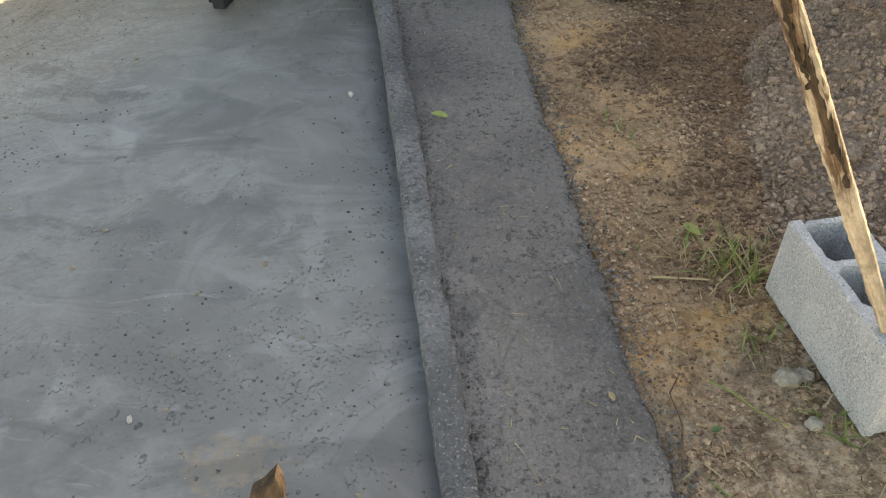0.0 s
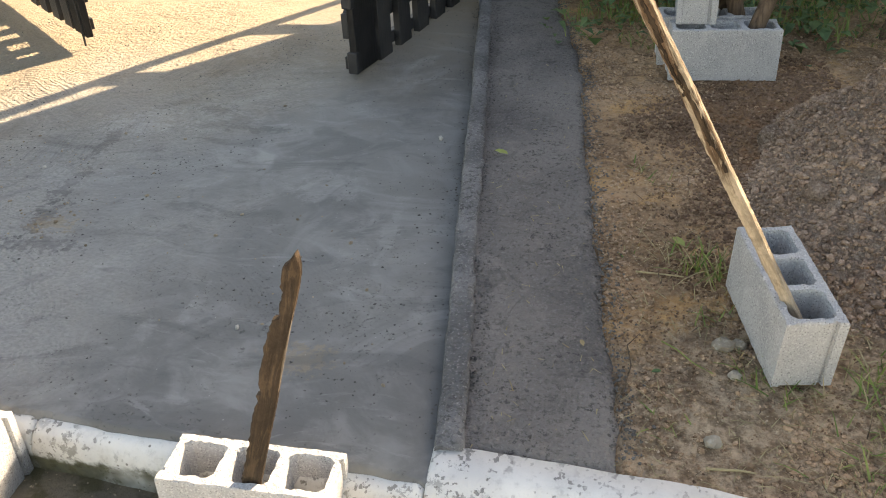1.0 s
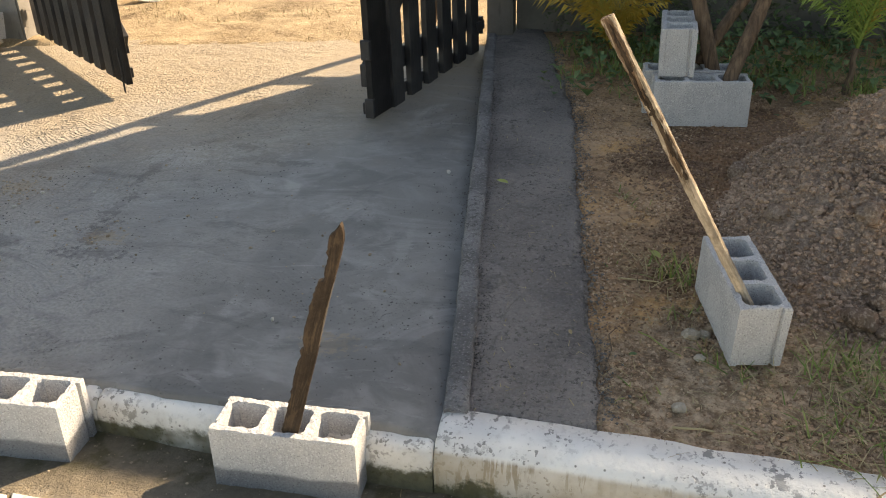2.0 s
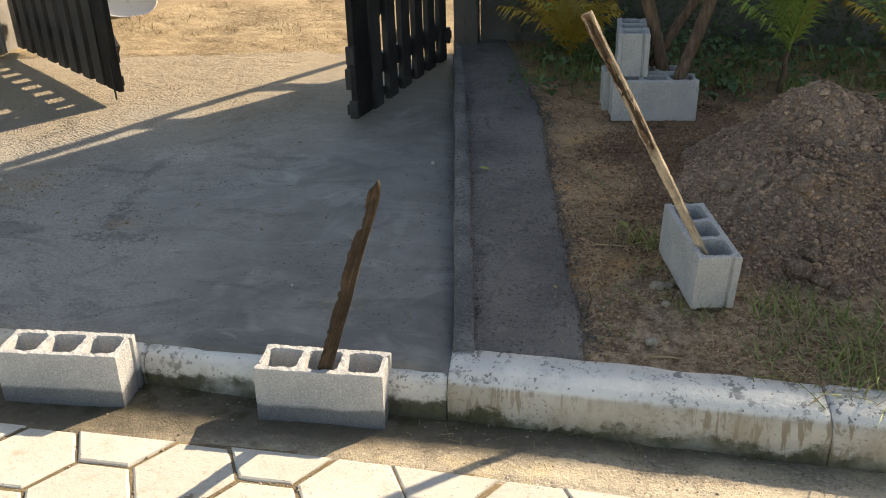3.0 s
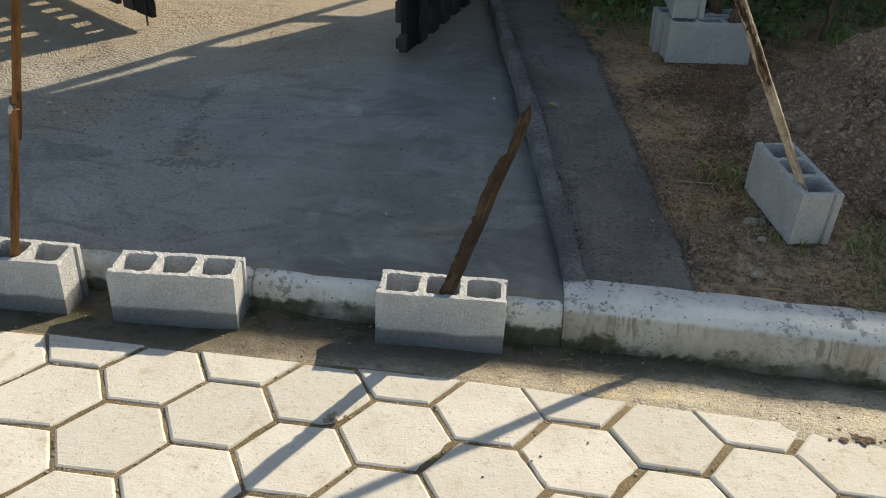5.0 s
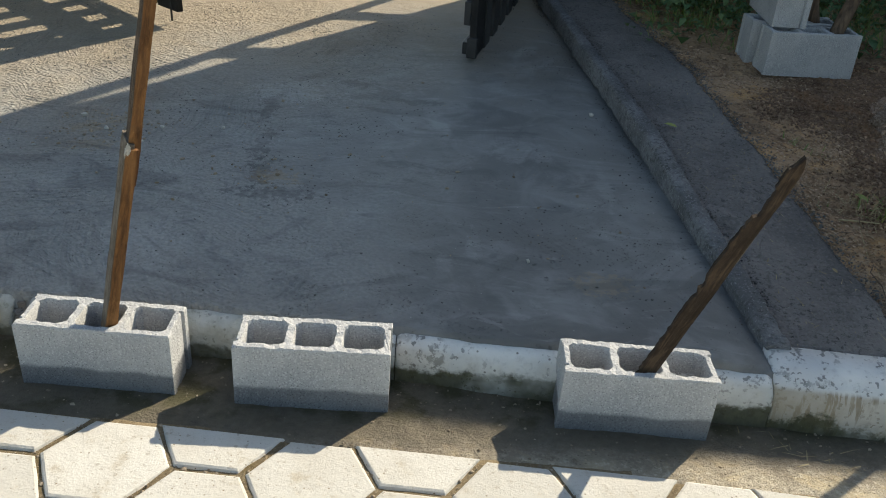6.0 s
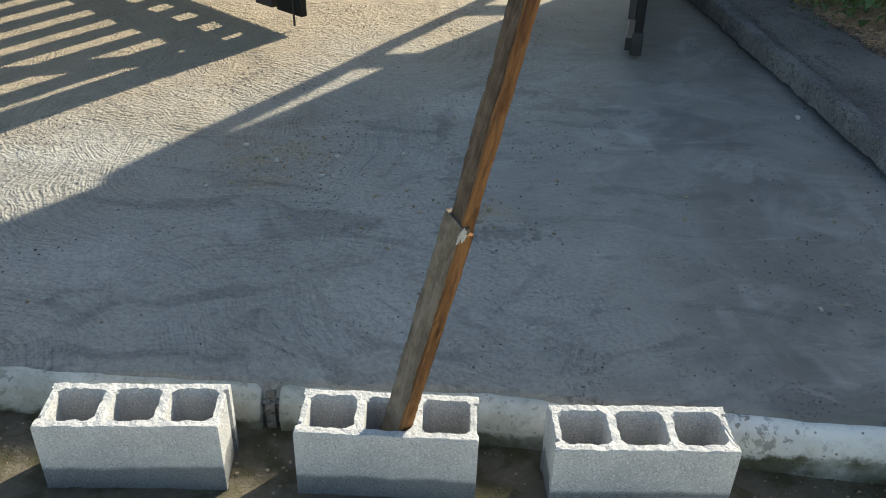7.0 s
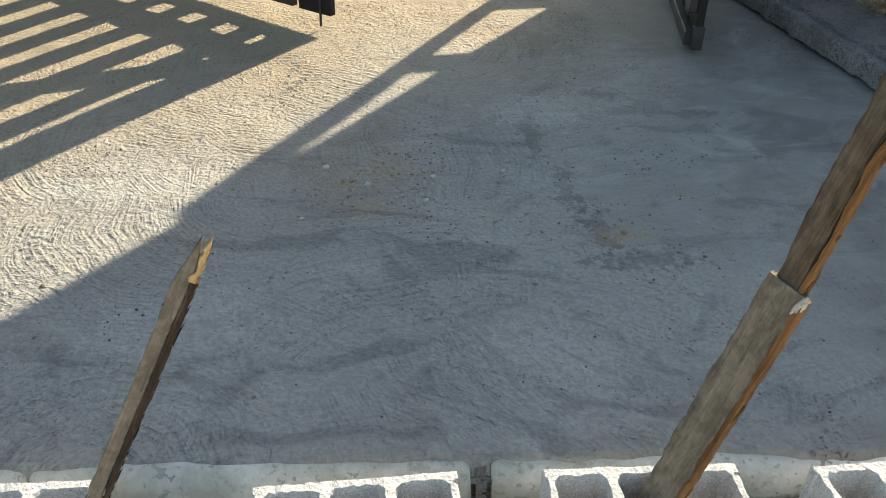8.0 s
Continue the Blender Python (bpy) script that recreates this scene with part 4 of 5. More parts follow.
def log_bm(p0, p1, r0, r1, seed, n=14, sides=10):
    m, length = axis_pose(p0, p1, (0.2, -1, 0.1))
    bm = bmesh.new()
    rings = []
    for k in range(n + 1):
        s = k / n
        r = r0 + (r1 - r0) * s
        ox, oy = 0.02 * wob(s * 3, seed), 0.02 * wob(s * 3, seed + 5.0)
        rings.append([bm.verts.new(m @ Vector((ox + r * (1 + 0.16 * wob(i, s * 4 + seed)) * math.cos(i * 2 * math.pi / sides),
                                               oy + r * (1 + 0.16 * wob(i, s * 4 + seed)) * math.sin(i * 2 * math.pi / sides), s * length))) for i in range(sides)])
    for a, b in zip(rings, rings[1:]):
        for i in range(sides):
            bm.faces.new((a[i - 1], a[i], b[i], b[i - 1]))
    bm.faces.new(rings[0][::-1])
    bm.faces.new(rings[-1])
    return bm


for name, p0, p1, r0, r1, label in [
        ("log_post", (1.445, 2.275, 0.34), (1.765, 2.525, 1.25), 0.033, 0.031, "rough brown pole standing in a block"),
        ("log_post", (1.462, 2.435, 0.27), (1.172, 2.55, 1.25), 0.034, 0.033, "dark rough log standing in a block"),
        ("log_post", (1.345, 2.54, 0.44), (1.86, 2.68, 1.25), 0.028, 0.026, "split grey pole leaning across the stack")]:
    thing(name, log_bm(p0, p1, r0, r1, p0[0] * 7), LOGWOOD, label, "pole", "poles in the stack", smooth=True)

# prop that braces the gate pillar, behind the open leaf
prop = empty("pillar_prop", Matrix(), "leaning timber prop bracing the gate pillar", "prop")
part("pole", log_bm((-0.38, 4.175, 0.1), (0.16, 4.175, 2.45), 0.034, 0.058, 3.0), LOGWOOD, prop, "", True)
for x, z, w, h in ((0.04, 1.57, 0.26, 0.14), (-0.02, 1.0, 0.38, 0.13)):
    bm = bmesh.new()
    board(bm, (x, 4.122, z), (w, 0.022, h), Matrix(), 0.004)
    part("cross_board", bm, LOGWOOD, prop)


# ---- gates ----
def gate_leaf(hinge, free, slats, pitch, base, top, label, rod, side):
    d = Vector((free[0] - hinge[0], free[1] - hinge[1], 0))
    length = d.length
    g = empty("gate_leaf", Matrix.Translation((hinge[0], hinge[1], 0)) @ Matrix.Rotation(math.atan2(d.y, d.x), 4, "Z"), label, "gate", "leaves of the gate")
    wide = pitch - 0.095
    for k in range(slats):
        bm = bmesh.new()
        x = length - 0.075 - k * pitch if k else length - 0.10
        w = 0.2 if k == 0 else wide
        if x < 0.04:
            break
        for b in range(2 if k == 0 else 1):
            board(bm, (x, 0, (base + top) / 2 + 0.012 * wob(k, length)), (w, 0.036, top - base), Matrix(), 0.003)
        part("slat", bm, BLACK, g)
    for z, h in ((base + 0.05, 0.06), (base + 0.222, 0.115), (base + 1.0, 0.09), (top - 0.16, 0.11)):
        bm = bmesh.new()
        board(bm, (length / 2 - (0.03 if rod else 0), 0.036 * side, z), (length - (0.08 if rod else 0.02), 0.035, h), Matrix(), 0.003)
        part("rail", bm, BLACK, g)
    bm = bmesh.new()
    x0, z0, z1 = length - 0.05, base + 0.23, top - 0.12
    x1 = max(0.06, x0 - (z1 - z0) / 0.83)
    z1 = z0 + 0.83 * (x0 - x1)
    m = Matrix.Translation(((x0 + x1) / 2, 0.034 * side, (z0 + z1) / 2)) @ Matrix.Rotation(math.atan2(z1 - z0, x0 - x1), 4, "Y")
    board(bm, (0, 0, 0), (math.hypot(x1 - x0, z1 - z0), 0.03, 0.115), m, 0.003)
    part("brace", bm, BLACK, g)
    for z in (base + 0.18, base + 1.25):
        bm = bmesh.new()
        board(bm, (-0.01, 0.02, z), (0.12, 0.03, 0.06), Matrix(), 0.004)
        bmesh.ops.create_cone(bm, cap_ends=True, segments=12, radius1=0.016, radius2=0.016, depth=0.11, matrix=Matrix.Translation((-0.035, 0.02, z)))
        part("hinge", bm, BLACK, g)
    for x, z in () if rod else ((length + 0.004, base + 0.06), (length + 0.01, base + 0.36)):
        bm = bmesh.new()
        board(bm, (x, 0.0, z), (0.03, 0.05, 0.1), Matrix(), 0.004)
        part("latch_plate", bm, BLACK, g)
    if rod:
        bm = bmesh.new()
        bmesh.ops.create_cone(bm, cap_ends=True, segments=8, radius1=0.006, radius2=0.006, depth=0.26, matrix=Matrix.Translation((length - 0.06, -0.02, base + 0.075)))
        part("drop_bolt", bm, BLACK, g, "thin steel drop bolt")
    return g


gate_leaf((0.045, 3.80), (-0.262, 2.349), 7, 0.225, 0.172, 2.1, "black painted slatted gate leaf standing open in shade", False, -1)
gate_leaf((-3.36, 4.05), (-1.842, 2.729), 9, 0.235, 0.215, 2.1, "black painted slatted gate leaf standing open in sun", True, 1)


# ---- soil heap, clods, stones ----
HC = (1.97, 1.58)


def heap_r(x, y):
    dx = x - HC[0] - 0.26 * (y - HC[1])
    return math.hypot(dx / (0.58 if dx < 0 else 0.9), (y - HC[1]) / (1.12 if y < HC[1] else 0.75)) + 0.09 * fractal(x, y, 1.8, 2)


def heap_z_at(x, y):
    r = heap_r(x, y)
    t = max(0.0, 1 - r)
    h = 0.37 * min(1.0, 1.12 * t**1.12)
    return soil_z(x, y) - 0.02 + h + (0.05 * fractal(x, y, 4.5, 4) + 0.03 * fractal(x, y, 18, 4)) * min(1.0, h * 6)


tagged(new("soil_mound", grid("soil_mound", span(1.2, 3.3, 0.012), span(0.2, 2.8, 0.012), heap_z_at, HEAP, lambda x, y: heap_r(x, y) < 1.06)),
       "heap of dug brown-grey soil with clods", "soil heap")

ICO = bmesh.new()
bmesh.ops.create_icosphere(ICO, subdivisions=1, radius=1.0)
ICO_V, ICO_F = [tuple(v.co) for v in ICO.verts], [tuple(v.index for v in f.verts) for f in ICO.faces]
ICO.free()


def lumps(name, spots, material, seed, flat=0.7, smooth=False):
    rnd = random.Random(seed)
    verts, faces = [], []
    for x, y, z, s in spots:
        k = len(verts)
        sx, sy, sz = s * rnd.uniform(0.7, 1.3), s * rnd.uniform(0.7, 1.3), s * flat * rnd.uniform(0.7, 1.2)
        a = rnd.uniform(0, 6.28)
        ca, sa = math.cos(a), math.sin(a)
        for vx, vy, vz in ICO_V:
            j = rnd.uniform(0.6, 1.2)
            px, py = vx * sx * j, vy * sy * j
            verts.append((x + ca * px - sa * py, y + sa * px + ca * py, z + vz * sz * j))
        faces += [tuple(i + k for i in f) for f in ICO_F]
    return from_lists(name, verts, faces, material, smooth)


rnd = random.Random(42)
spots = []
while len(spots) < 30000:
    x, y = rnd.uniform(1.3, 2.7), rnd.uniform(0.25, 2.7)
    r = heap_r(x, y)
    if r < 1.04 and rnd.random() < 0.35 + 0.6 * r:
        s = 0.0025 + 0.0085 * rnd.random() ** 3
        spots.append((x, y, heap_z_at(x, y) + s * 0.3, s))
for _ in range(3000):
    x, y = rnd.uniform(1.35, 2.6), rnd.uniform(0.4, 2.0)
    if heap_r(x, y) < 1.02:
        s = 0.005 + 0.015 * rnd.random() ** 4
        spots.append((x, y, heap_z_at(x, y) + s * 0.2, s))
tagged(new("clods", lumps("clods", spots, CLOD, 1, 0.9)), "loose soil clods over the heap", "clods", kind="stuff")

fine, dug = [], []
while len(fine) < 8000 or len(dug) < 13000:
    x, y = rnd.uniform(0.7, 3.0), rnd.uniform(-0.05, 3.0)
    if x < strip_edge(y) - 0.01 or y < kerb_foot(x) + 0.16:
        continue
    here = dug if 1.16 + 0.25 * wob(y, 4, 0, 2) + rnd.gauss(0, 0.06) < x < 1.8 and 0.8 + 0.3 * wob(x, 7, 0, 3) < y < 2.5 and rnd.random() < 0.85 else fine
    if here is dug and heap_r(x, y) < 0.93:
        continue
    if here is fine and rnd.random() > 0.12 + 2.2 * max(0.0, fractal(x, y, 3.5, 3)):
        continue
    s = 0.0012 + (0.009 if here is dug else 0.0085) * rnd.random() ** 4
    here.append((x, y, max(soil_relief(x, y), heap_z_at(x, y) if heap_r(x, y) < 1.05 else 0.0) + s * 0.25, s))
spots = []
while len(spots) < 7000:
    x, y = rnd.uniform(0.85, 2.4), rnd.uniform(-0.05, 2.4)
    if x > strip_edge(y) and y > kerb_foot(x) + 0.16 and heap_r(x, y) > 1.0 and rnd.random() < 0.15 + 2.0 * max(0.0, fractal(x + 5, y, 4.5, 3)):
        s = 0.001 + 0.0045 * rnd.random() ** 3
        spots.append((x, y, soil_relief(x, y) + s * 0.25, s))
tagged(new("dark_crumbs", lumps("dark_crumbs", spots, DIRT, 26, 0.8)), "dark crumbs strewn over the trampled soil", "soil crumbs", kind="stuff")
tagged(new("soil_crumbs", lumps("soil_crumbs", fine, CRUMB, 2)), "small crumbs of soil on the ground", "soil crumbs", kind="stuff")
tagged(new("dug_crumbs", lumps("dug_crumbs", dug, DIRT, 22, 0.9)), "dark freshly dug crumbs beside the heap", "soil crumbs", kind="stuff")

spots = []
while len(spots) < 3200:
    y = rnd.uniform(0.1, 3.6)
    x = strip_edge(y) + rnd.gauss(0, 0.026)
    s = 0.0015 + 0.0045 * rnd.random() ** 2.5
    spots.append((x, y, strip_z(x, y) - 0.004, s))
for _ in range(1300):
    y = rnd.uniform(0.1, 3.6)
    x = rib_x(y) + rnd.choice([-0.02, -0.01, 0.1, 0.1, 0.09]) + rnd.gauss(0, 0.012)
    s = 0.001 + 0.0035 * rnd.random() ** 2
    spots.append((x, y, (slab_z(x, y) if x < rib_x(y) else strip_z(x, y)) + s * 0.3, s))
tagged(new("mortar_crumbs", lumps("mortar_crumbs", spots, MORTAR, 3)), "dark mortar crumbs along the strip edges", "crumbs", kind="stuff")

spots = []
for cx, cy, n, sp in [(-1.78, 1.34, 130, 0.12), (-1.6, 1.36, 70, 0.09), (-1.3, 1.5, 40, 0.2), (-1.0, 0.95, 50, 0.12), (-0.45, 0.9, 20, 0.3), (-1.2, 1.2, 26, 0.25), (-0.9, 1.0, 30, 0.5), (-2.2, 0.6, 16, 0.4), (0.1, 0.8, 24, 0.35), (-2.0, 2.4, 24, 0.7)]:
    for _ in range(n):
        x, y = cx + rnd.gauss(0, sp), cy + rnd.gauss(0, sp)
        if kerb_foot(x) + 0.15 < y < 3.9 and x < rib_x(y) - 0.02:
            s = 0.0025 + 0.007 * rnd.random() ** 3
            spots.append((x, y, slab_relief(x, y) + s * 0.3, s))
tagged(new("slab_grit", lumps("slab_grit", spots, GRIT, 4)), "scattered grit on the driveway slab", "grit", kind="stuff")

spots = []
while len(spots) < 4200:
    x, y = rnd.uniform(-2.9, 0.55), rnd.uniform(0.1, 3.4)
    track = math.exp(-(((x + 0.95 + 0.12 * (y - 1.2)) / 0.16) ** 2)) if 0.7 < y < 3.2 else 0.0
    edge = math.exp(-((rib_x(y) - x) / 0.16))
    if kerb_foot(x) + 0.12 < y and x < rib_x(y) - 0.015 and rnd.random() < 0.02 + 1.5 * max(0.0, fractal(x, y, 2.2, 4) - 0.15) + 0.5 * track * max(0.0, 0.2 + fractal(x, y, 6, 3)) + 0.25 * edge:
        s = 0.0009 + 0.0038 * rnd.random() ** 3
        spots.append((x, y, slab_relief(x, y) + s * 0.2, s))
for _ in range(520):
    y = rnd.uniform(0.12, 3.2)
    if fractal(y, 2.0, 3.0, 3) > -0.15:
        x = rib_x(y) + 0.074 + rnd.gauss(0, 0.008)
        spots.append((x, y, strip_z(x, y) - 0.003, rnd.uniform(0.0016, 0.0055)))
tagged(new("paste_crumbs", lumps("paste_crumbs", spots, PASTE, 6, 0.6)), "dark crumbs of dried mortar on the slab", "crumbs", kind="stuff")

spots = []
for _ in range(1500):
    x = rnd.uniform(-2.6, 2.8)
    y = kerb_foot(x) - abs(rnd.gauss(0.02, 0.16))
    if y > paver_edge(x) - 0.03:
        s = 0.0012 + 0.0045 * rnd.random() ** 3
        spots.append((x, y, gutter_relief(x, y) + s * 0.2, s))
for _ in range(120):
    x, y = rnd.uniform(0.3, 2.4), -0.36 - abs(rnd.gauss(0, 0.16))
    s = 0.001 + 0.003 * rnd.random() ** 3
    spots.append((x, y, road_z(x, y) + s * 0.3, s))
tagged(new("gutter_grit", lumps("gutter_grit", spots, GRIT, 5)), "grit and crumbs in the gutter", "grit", kind="stuff")

for name, x, y, s, label in [
        ("stone", 1.225, 0.50, 0.025, "pale angular stone on the soil"), ("stone", 1.262, 0.512, 0.019, "pale angular stone on the soil"),
        ("stone", 1.245, 0.397, 0.016, "small grey stone on the soil"), ("stone", 1.179, 0.186, 0.019, "flat grey stone on the soil"),
        ("stone", 1.70, 0.60, 0.046, "large clod at the foot of the heap"), ("stone", 1.768, 0.555, 0.036, "large clod at the foot of the heap"),
        ("stone", 1.815, 0.50, 0.034, "large clod at the foot of the heap"), ("stone", 1.76, 0.66, 0.03, "large clod at the foot of the heap"),
        ("stone", 1.77, 0.95, 0.042, "large round clod on the heap"), ("stone", 1.52, 1.09, 0.034, "brown clod at the edge of the heap"), ("stone", 1.46, 1.6, 0.042, "brown clod near the heap")]:
    bm = bmesh.new()
    bmesh.ops.create_icosphere(bm, subdivisions=3 if "clod" in label else 2, radius=s)
    for v in bm.verts:
        q = v.co / s
        v.co *= 1.0 + 0.4 * wob(q.x + 9 * x, q.y, q.z, 1.4) + 0.25 * wob(q.x, q.y + 7 * y, q.z, 2.6) + 0.05 * wob(q.x, q.y, q.z + x, 8.0)
        v.co.z *= 0.72
    ob = thing(name, bm, HEAP if "clod" in label else STONE, label, "stone", "loose stones", smooth="clod" in label)
    ob.location = (x, y, max(soil_relief(x, y), heap_z_at(x, y) if heap_r(x, y) < 1.05 else 0.0) + s * 0.3)
for x, y, s in [(-1.835, 1.42, 0.013), (-1.486, 1.329, 0.012), (-1.70, 1.30, 0.011), (-1.517, 1.181, 0.009), (-0.06, 0.454, 0.008), (0.27, 1.70, 0.014), (-1.9, 1.1, 0.008), (-1.25, 1.36, 0.008)]:
    ob = tagged(new("pebble", lumps("pebble", [(0, 0, 0, s)], PEBBLE, int(abs(x) * 999), 0.8)), "small grey pebble on the slab", "pebble", "pebbles on the slab")
    ob.location = (x, y, slab_relief(x, y) + s * 0.5)


# ---- grass, straw, weeds ----
def blades(name, tufts, material, seed, wide=0.0022):
    """tufts: x, y, z, count, spread, length, droop."""
    rnd = random.Random(seed)
    verts, faces = [], []
    for x, y, z, count, spread, length, droop in tufts:
        for _ in range(count):
            a, l = rnd.uniform(0, 6.28), length * rnd.uniform(0.5, 1.15)
            px, py = x + rnd.gauss(0, spread), y + rnd.gauss(0, spread)
            out = rnd.uniform(0.25, 1.0) * droop
            dx, dy = math.cos(a), math.sin(a)
            w = wide * rnd.uniform(0.7, 1.4)
            k = len(verts)
            for s in (0.0, 0.35, 0.7, 1.0):
                r = l * out * s
                h = l * (1 - 0.45 * out) * (s - 0.62 * out * s * s)
                ww = w * (1 - s) ** 0.6 if s < 1 else 0.0002
                verts += [(px + dx * r - dy * ww, py + dy * r + dx * ww, z + max(h, 0.003)), (px + dx * r + dy * ww, py + dy * r - dx * ww, z + max(h, 0.003) + 0.0004)]
            faces += [(k + i, k + i + 1, k + i + 3, k + i + 2) for i in (0, 2, 4)]
    return tagged(new(name, from_lists(name, verts, faces, material)))


def on_soil(x, y):
    return soil_relief(x, y) - 0.004


tufts = []
for x, y, n, sp, l, d in [(1.20, 0.80, 46, 0.035, 0.15, 0.9), (1.14, 0.86, 20, 0.04, 0.11, 1.0), (1.30, 0.42, 36, 0.03, 0.10, 0.8), (1.36, 0.37, 20, 0.03, 0.1, 0.9),
                          (1.58, 0.40, 50, 0.045, 0.13, 0.9), (1.68, 0.38, 34, 0.06, 0.12, 1.0), (1.78, 0.30, 30, 0.07, 0.12, 1.1), (1.62, 0.24, 20, 0.07, 0.1, 1.2),
                          (1.88, 0.14, 70, 0.07, 0.17, 1.0), (1.75, 0.10, 50, 0.07, 0.15, 1.0), (2.0, 0.22, 70, 0.08, 0.16, 1.0), (1.52, 0.12, 26, 0.06, 0.09, 1.0),
                          (1.22, 0.62, 14, 0.03, 0.1, 0.9), (1.02, 1.37, 16, 0.025, 0.07, 0.9), (1.1, 1.25, 10, 0.03, 0.06, 1.1), (0.98, 0.9, 8, 0.02, 0.05, 0.9), (1.07, 0.22, 14, 0.03, 0.07, 1.0),
                          (2.15, 0.08, 70, 0.08, 0.17, 1.0), (2.3, 0.2, 60, 0.1, 0.16, 1.0), (1.66, 0.46, 46, 0.04, 0.11, 1.0), (1.74, 0.36, 40, 0.05, 0.13, 1.0), (1.86, 0.3, 44, 0.06, 0.13, 1.0), (1.7, 0.02, 40, 0.05, 0.14, 1.2), (1.82, 0.02, 40, 0.05, 0.15, 1.2)]:
    tufts.append((x, y, on_soil(x, y), n, sp, l, d))
for _ in range(30):
    x, y = rnd.uniform(1.5, 2.5), rnd.uniform(0.06, 0.5)
    if y > kerb_foot(x) + 0.17 and x > 1.2 + 0.9 * y:
        tufts.append((x, y, on_soil(x, y), 9, 0.05, rnd.uniform(0.06, 0.12), 1.3))
withered = [(x + 0.015, y + 0.01, z, int(0.45 * n), 1.3 * sp, 0.9 * l, min(1.4, 1.25 * d)) for x, y, z, n, sp, l, d in tufts]
tagged(blades("withered_grass", withered, STRAW, 16, 0.0021), "withered straw-coloured blades among the grass", "dry grass", kind="stuff")
tufts = [(x, y, z, max(3, int(0.62 * n)), sp, l, d) for x, y, z, n, sp, l, d in tufts]
tagged(blades("grass", tufts, GRASS, 6, 0.0025), "green grass tufts around the block and kerb", "grass", kind="stuff")
dry = [(rnd.uniform(1.02, 2.2), rnd.uniform(0.05, 1.0)) for _ in range(210)]
dry = [(x, y, on_soil(x, y) + 0.004, 5, 0.035, rnd.uniform(0.025, 0.085), 1.3) for x, y in dry if y > kerb_foot(x) + 0.16]
dry += [(x, y, on_soil(x, y), 16, 0.05, 0.13, 1.2) for x, y in [(1.2, 0.8), (1.62, 0.35), (1.8, 0.2), (1.95, 0.1), (1.45, 0.13), (1.1, 0.95), (2.1, 0.15)]]
tagged(blades("dry_grass", dry, STRAW, 7, 0.0013), "dry straw lying on the soil", "dry grass", kind="stuff")
litter = [(rnd.uniform(1.0, 2.3), rnd.uniform(0.0, 1.5)) for _ in range(260)]
tagged(blades("dark_twigs", [(x, y, on_soil(x, y) + 0.004, 1, 0.01, rnd.uniform(0.02, 0.07), 1.35) for x, y in litter if y > kerb_foot(x) + 0.16 and heap_r(x, y) > 1.0], LOGWOOD, 10, 0.0014),
       "dark bits of twig scattered on the soil", "twigs", kind="stuff")
crumbs = []
for _ in range(140):
    y = rnd.uniform(0.1, 2.4)
    x = rnd.uniform(rib_x(y) + 0.1, strip_edge(y))
    crumbs.append((x, y, strip_z(x, y) + 0.001, 1, 0.01, rnd.uniform(0.012, 0.035), 1.4))
for _ in range(160):
    x = rnd.uniform(0.5, 2.4)
    y = kerb_foot(x) - rnd.uniform(0.03, 0.2)
    crumbs.append((x, y, gutter_relief(x, y) + 0.001, 1, 0.02, rnd.uniform(0.015, 0.05), 1.4))
tagged(blades("straw_bits", crumbs, STRAW, 8, 0.0013), "bits of straw on the screed and in the gutter", "straw", kind="stuff")
yard = [(rnd.uniform(-5, 0.0), rnd.uniform(4.15, 8)) for _ in range(34)]
tagged(blades("yard_tufts", [(x, y, ground_z(x, y), 70, 0.11, 0.075, 1.25) for x, y in yard], STRAW, 9, 0.003), "dry tufts in the sandy yard", "dry grass", kind="stuff")


def twig(name, pts, r, material, label, category):
    bm = bmesh.new()
    rings = []
    for k, p in enumerate(pts):
        q = Vector(pts[min(k + 1, len(pts) - 1)]) - Vector(pts[max(k - 1, 0)])
        side = q.cross(Vector((0, 0, 1))).normalized()
        up = side.cross(q).normalized()
        rr = r * (1 - 0.5 * k / len(pts))
        rings.append([bm.verts.new(Vector(p) + side * rr * math.cos(i * 1.0472) + up * rr * math.sin(i * 1.0472)) for i in range(6)])
    for a, b in zip(rings, rings[1:]):
        for i in range(6):
            bm.faces.new((a[i - 1], a[i], b[i], b[i - 1]))
    bm.faces.new(rings[0])
    bm.faces.new(rings[-1][::-1])
    bmesh.ops.recalc_face_normals(bm, faces=bm.faces)
    return thing(name, bm, material, label, category)


def soil_path(pairs, lift=0.008):
    return [(x, y, soil_relief(x, y) + lift) for x, y in pairs]


twig("dry_stalk", soil_path([(1.16, 0.106), (1.195, 0.108), (1.23, 0.111), (1.264, 0.112)]), 0.0035, STRAW, "pale dry stalk lying on the soil", "stalk")
twig("grass_stem", soil_path([(1.076, 0.506), (1.11, 0.465), (1.15, 0.425), (1.192, 0.388)], 0.010), 0.0022, GRASS, "long green stem lying on the soil", "stem")
twig("dry_stalk", soil_path([(1.01, 0.80), (1.07, 0.79), (1.14, 0.78)]), 0.003, STRAW, "pale dry stalk lying on the soil", "stalk")
twig("dry_stalk", soil_path([(0.98, 0.30), (1.0, 0.40), (0.99, 0.47), (1.02, 0.52)], 0.012), 0.002, LOGWOOD, "thin dark stalk lying on the soil", "stalk")


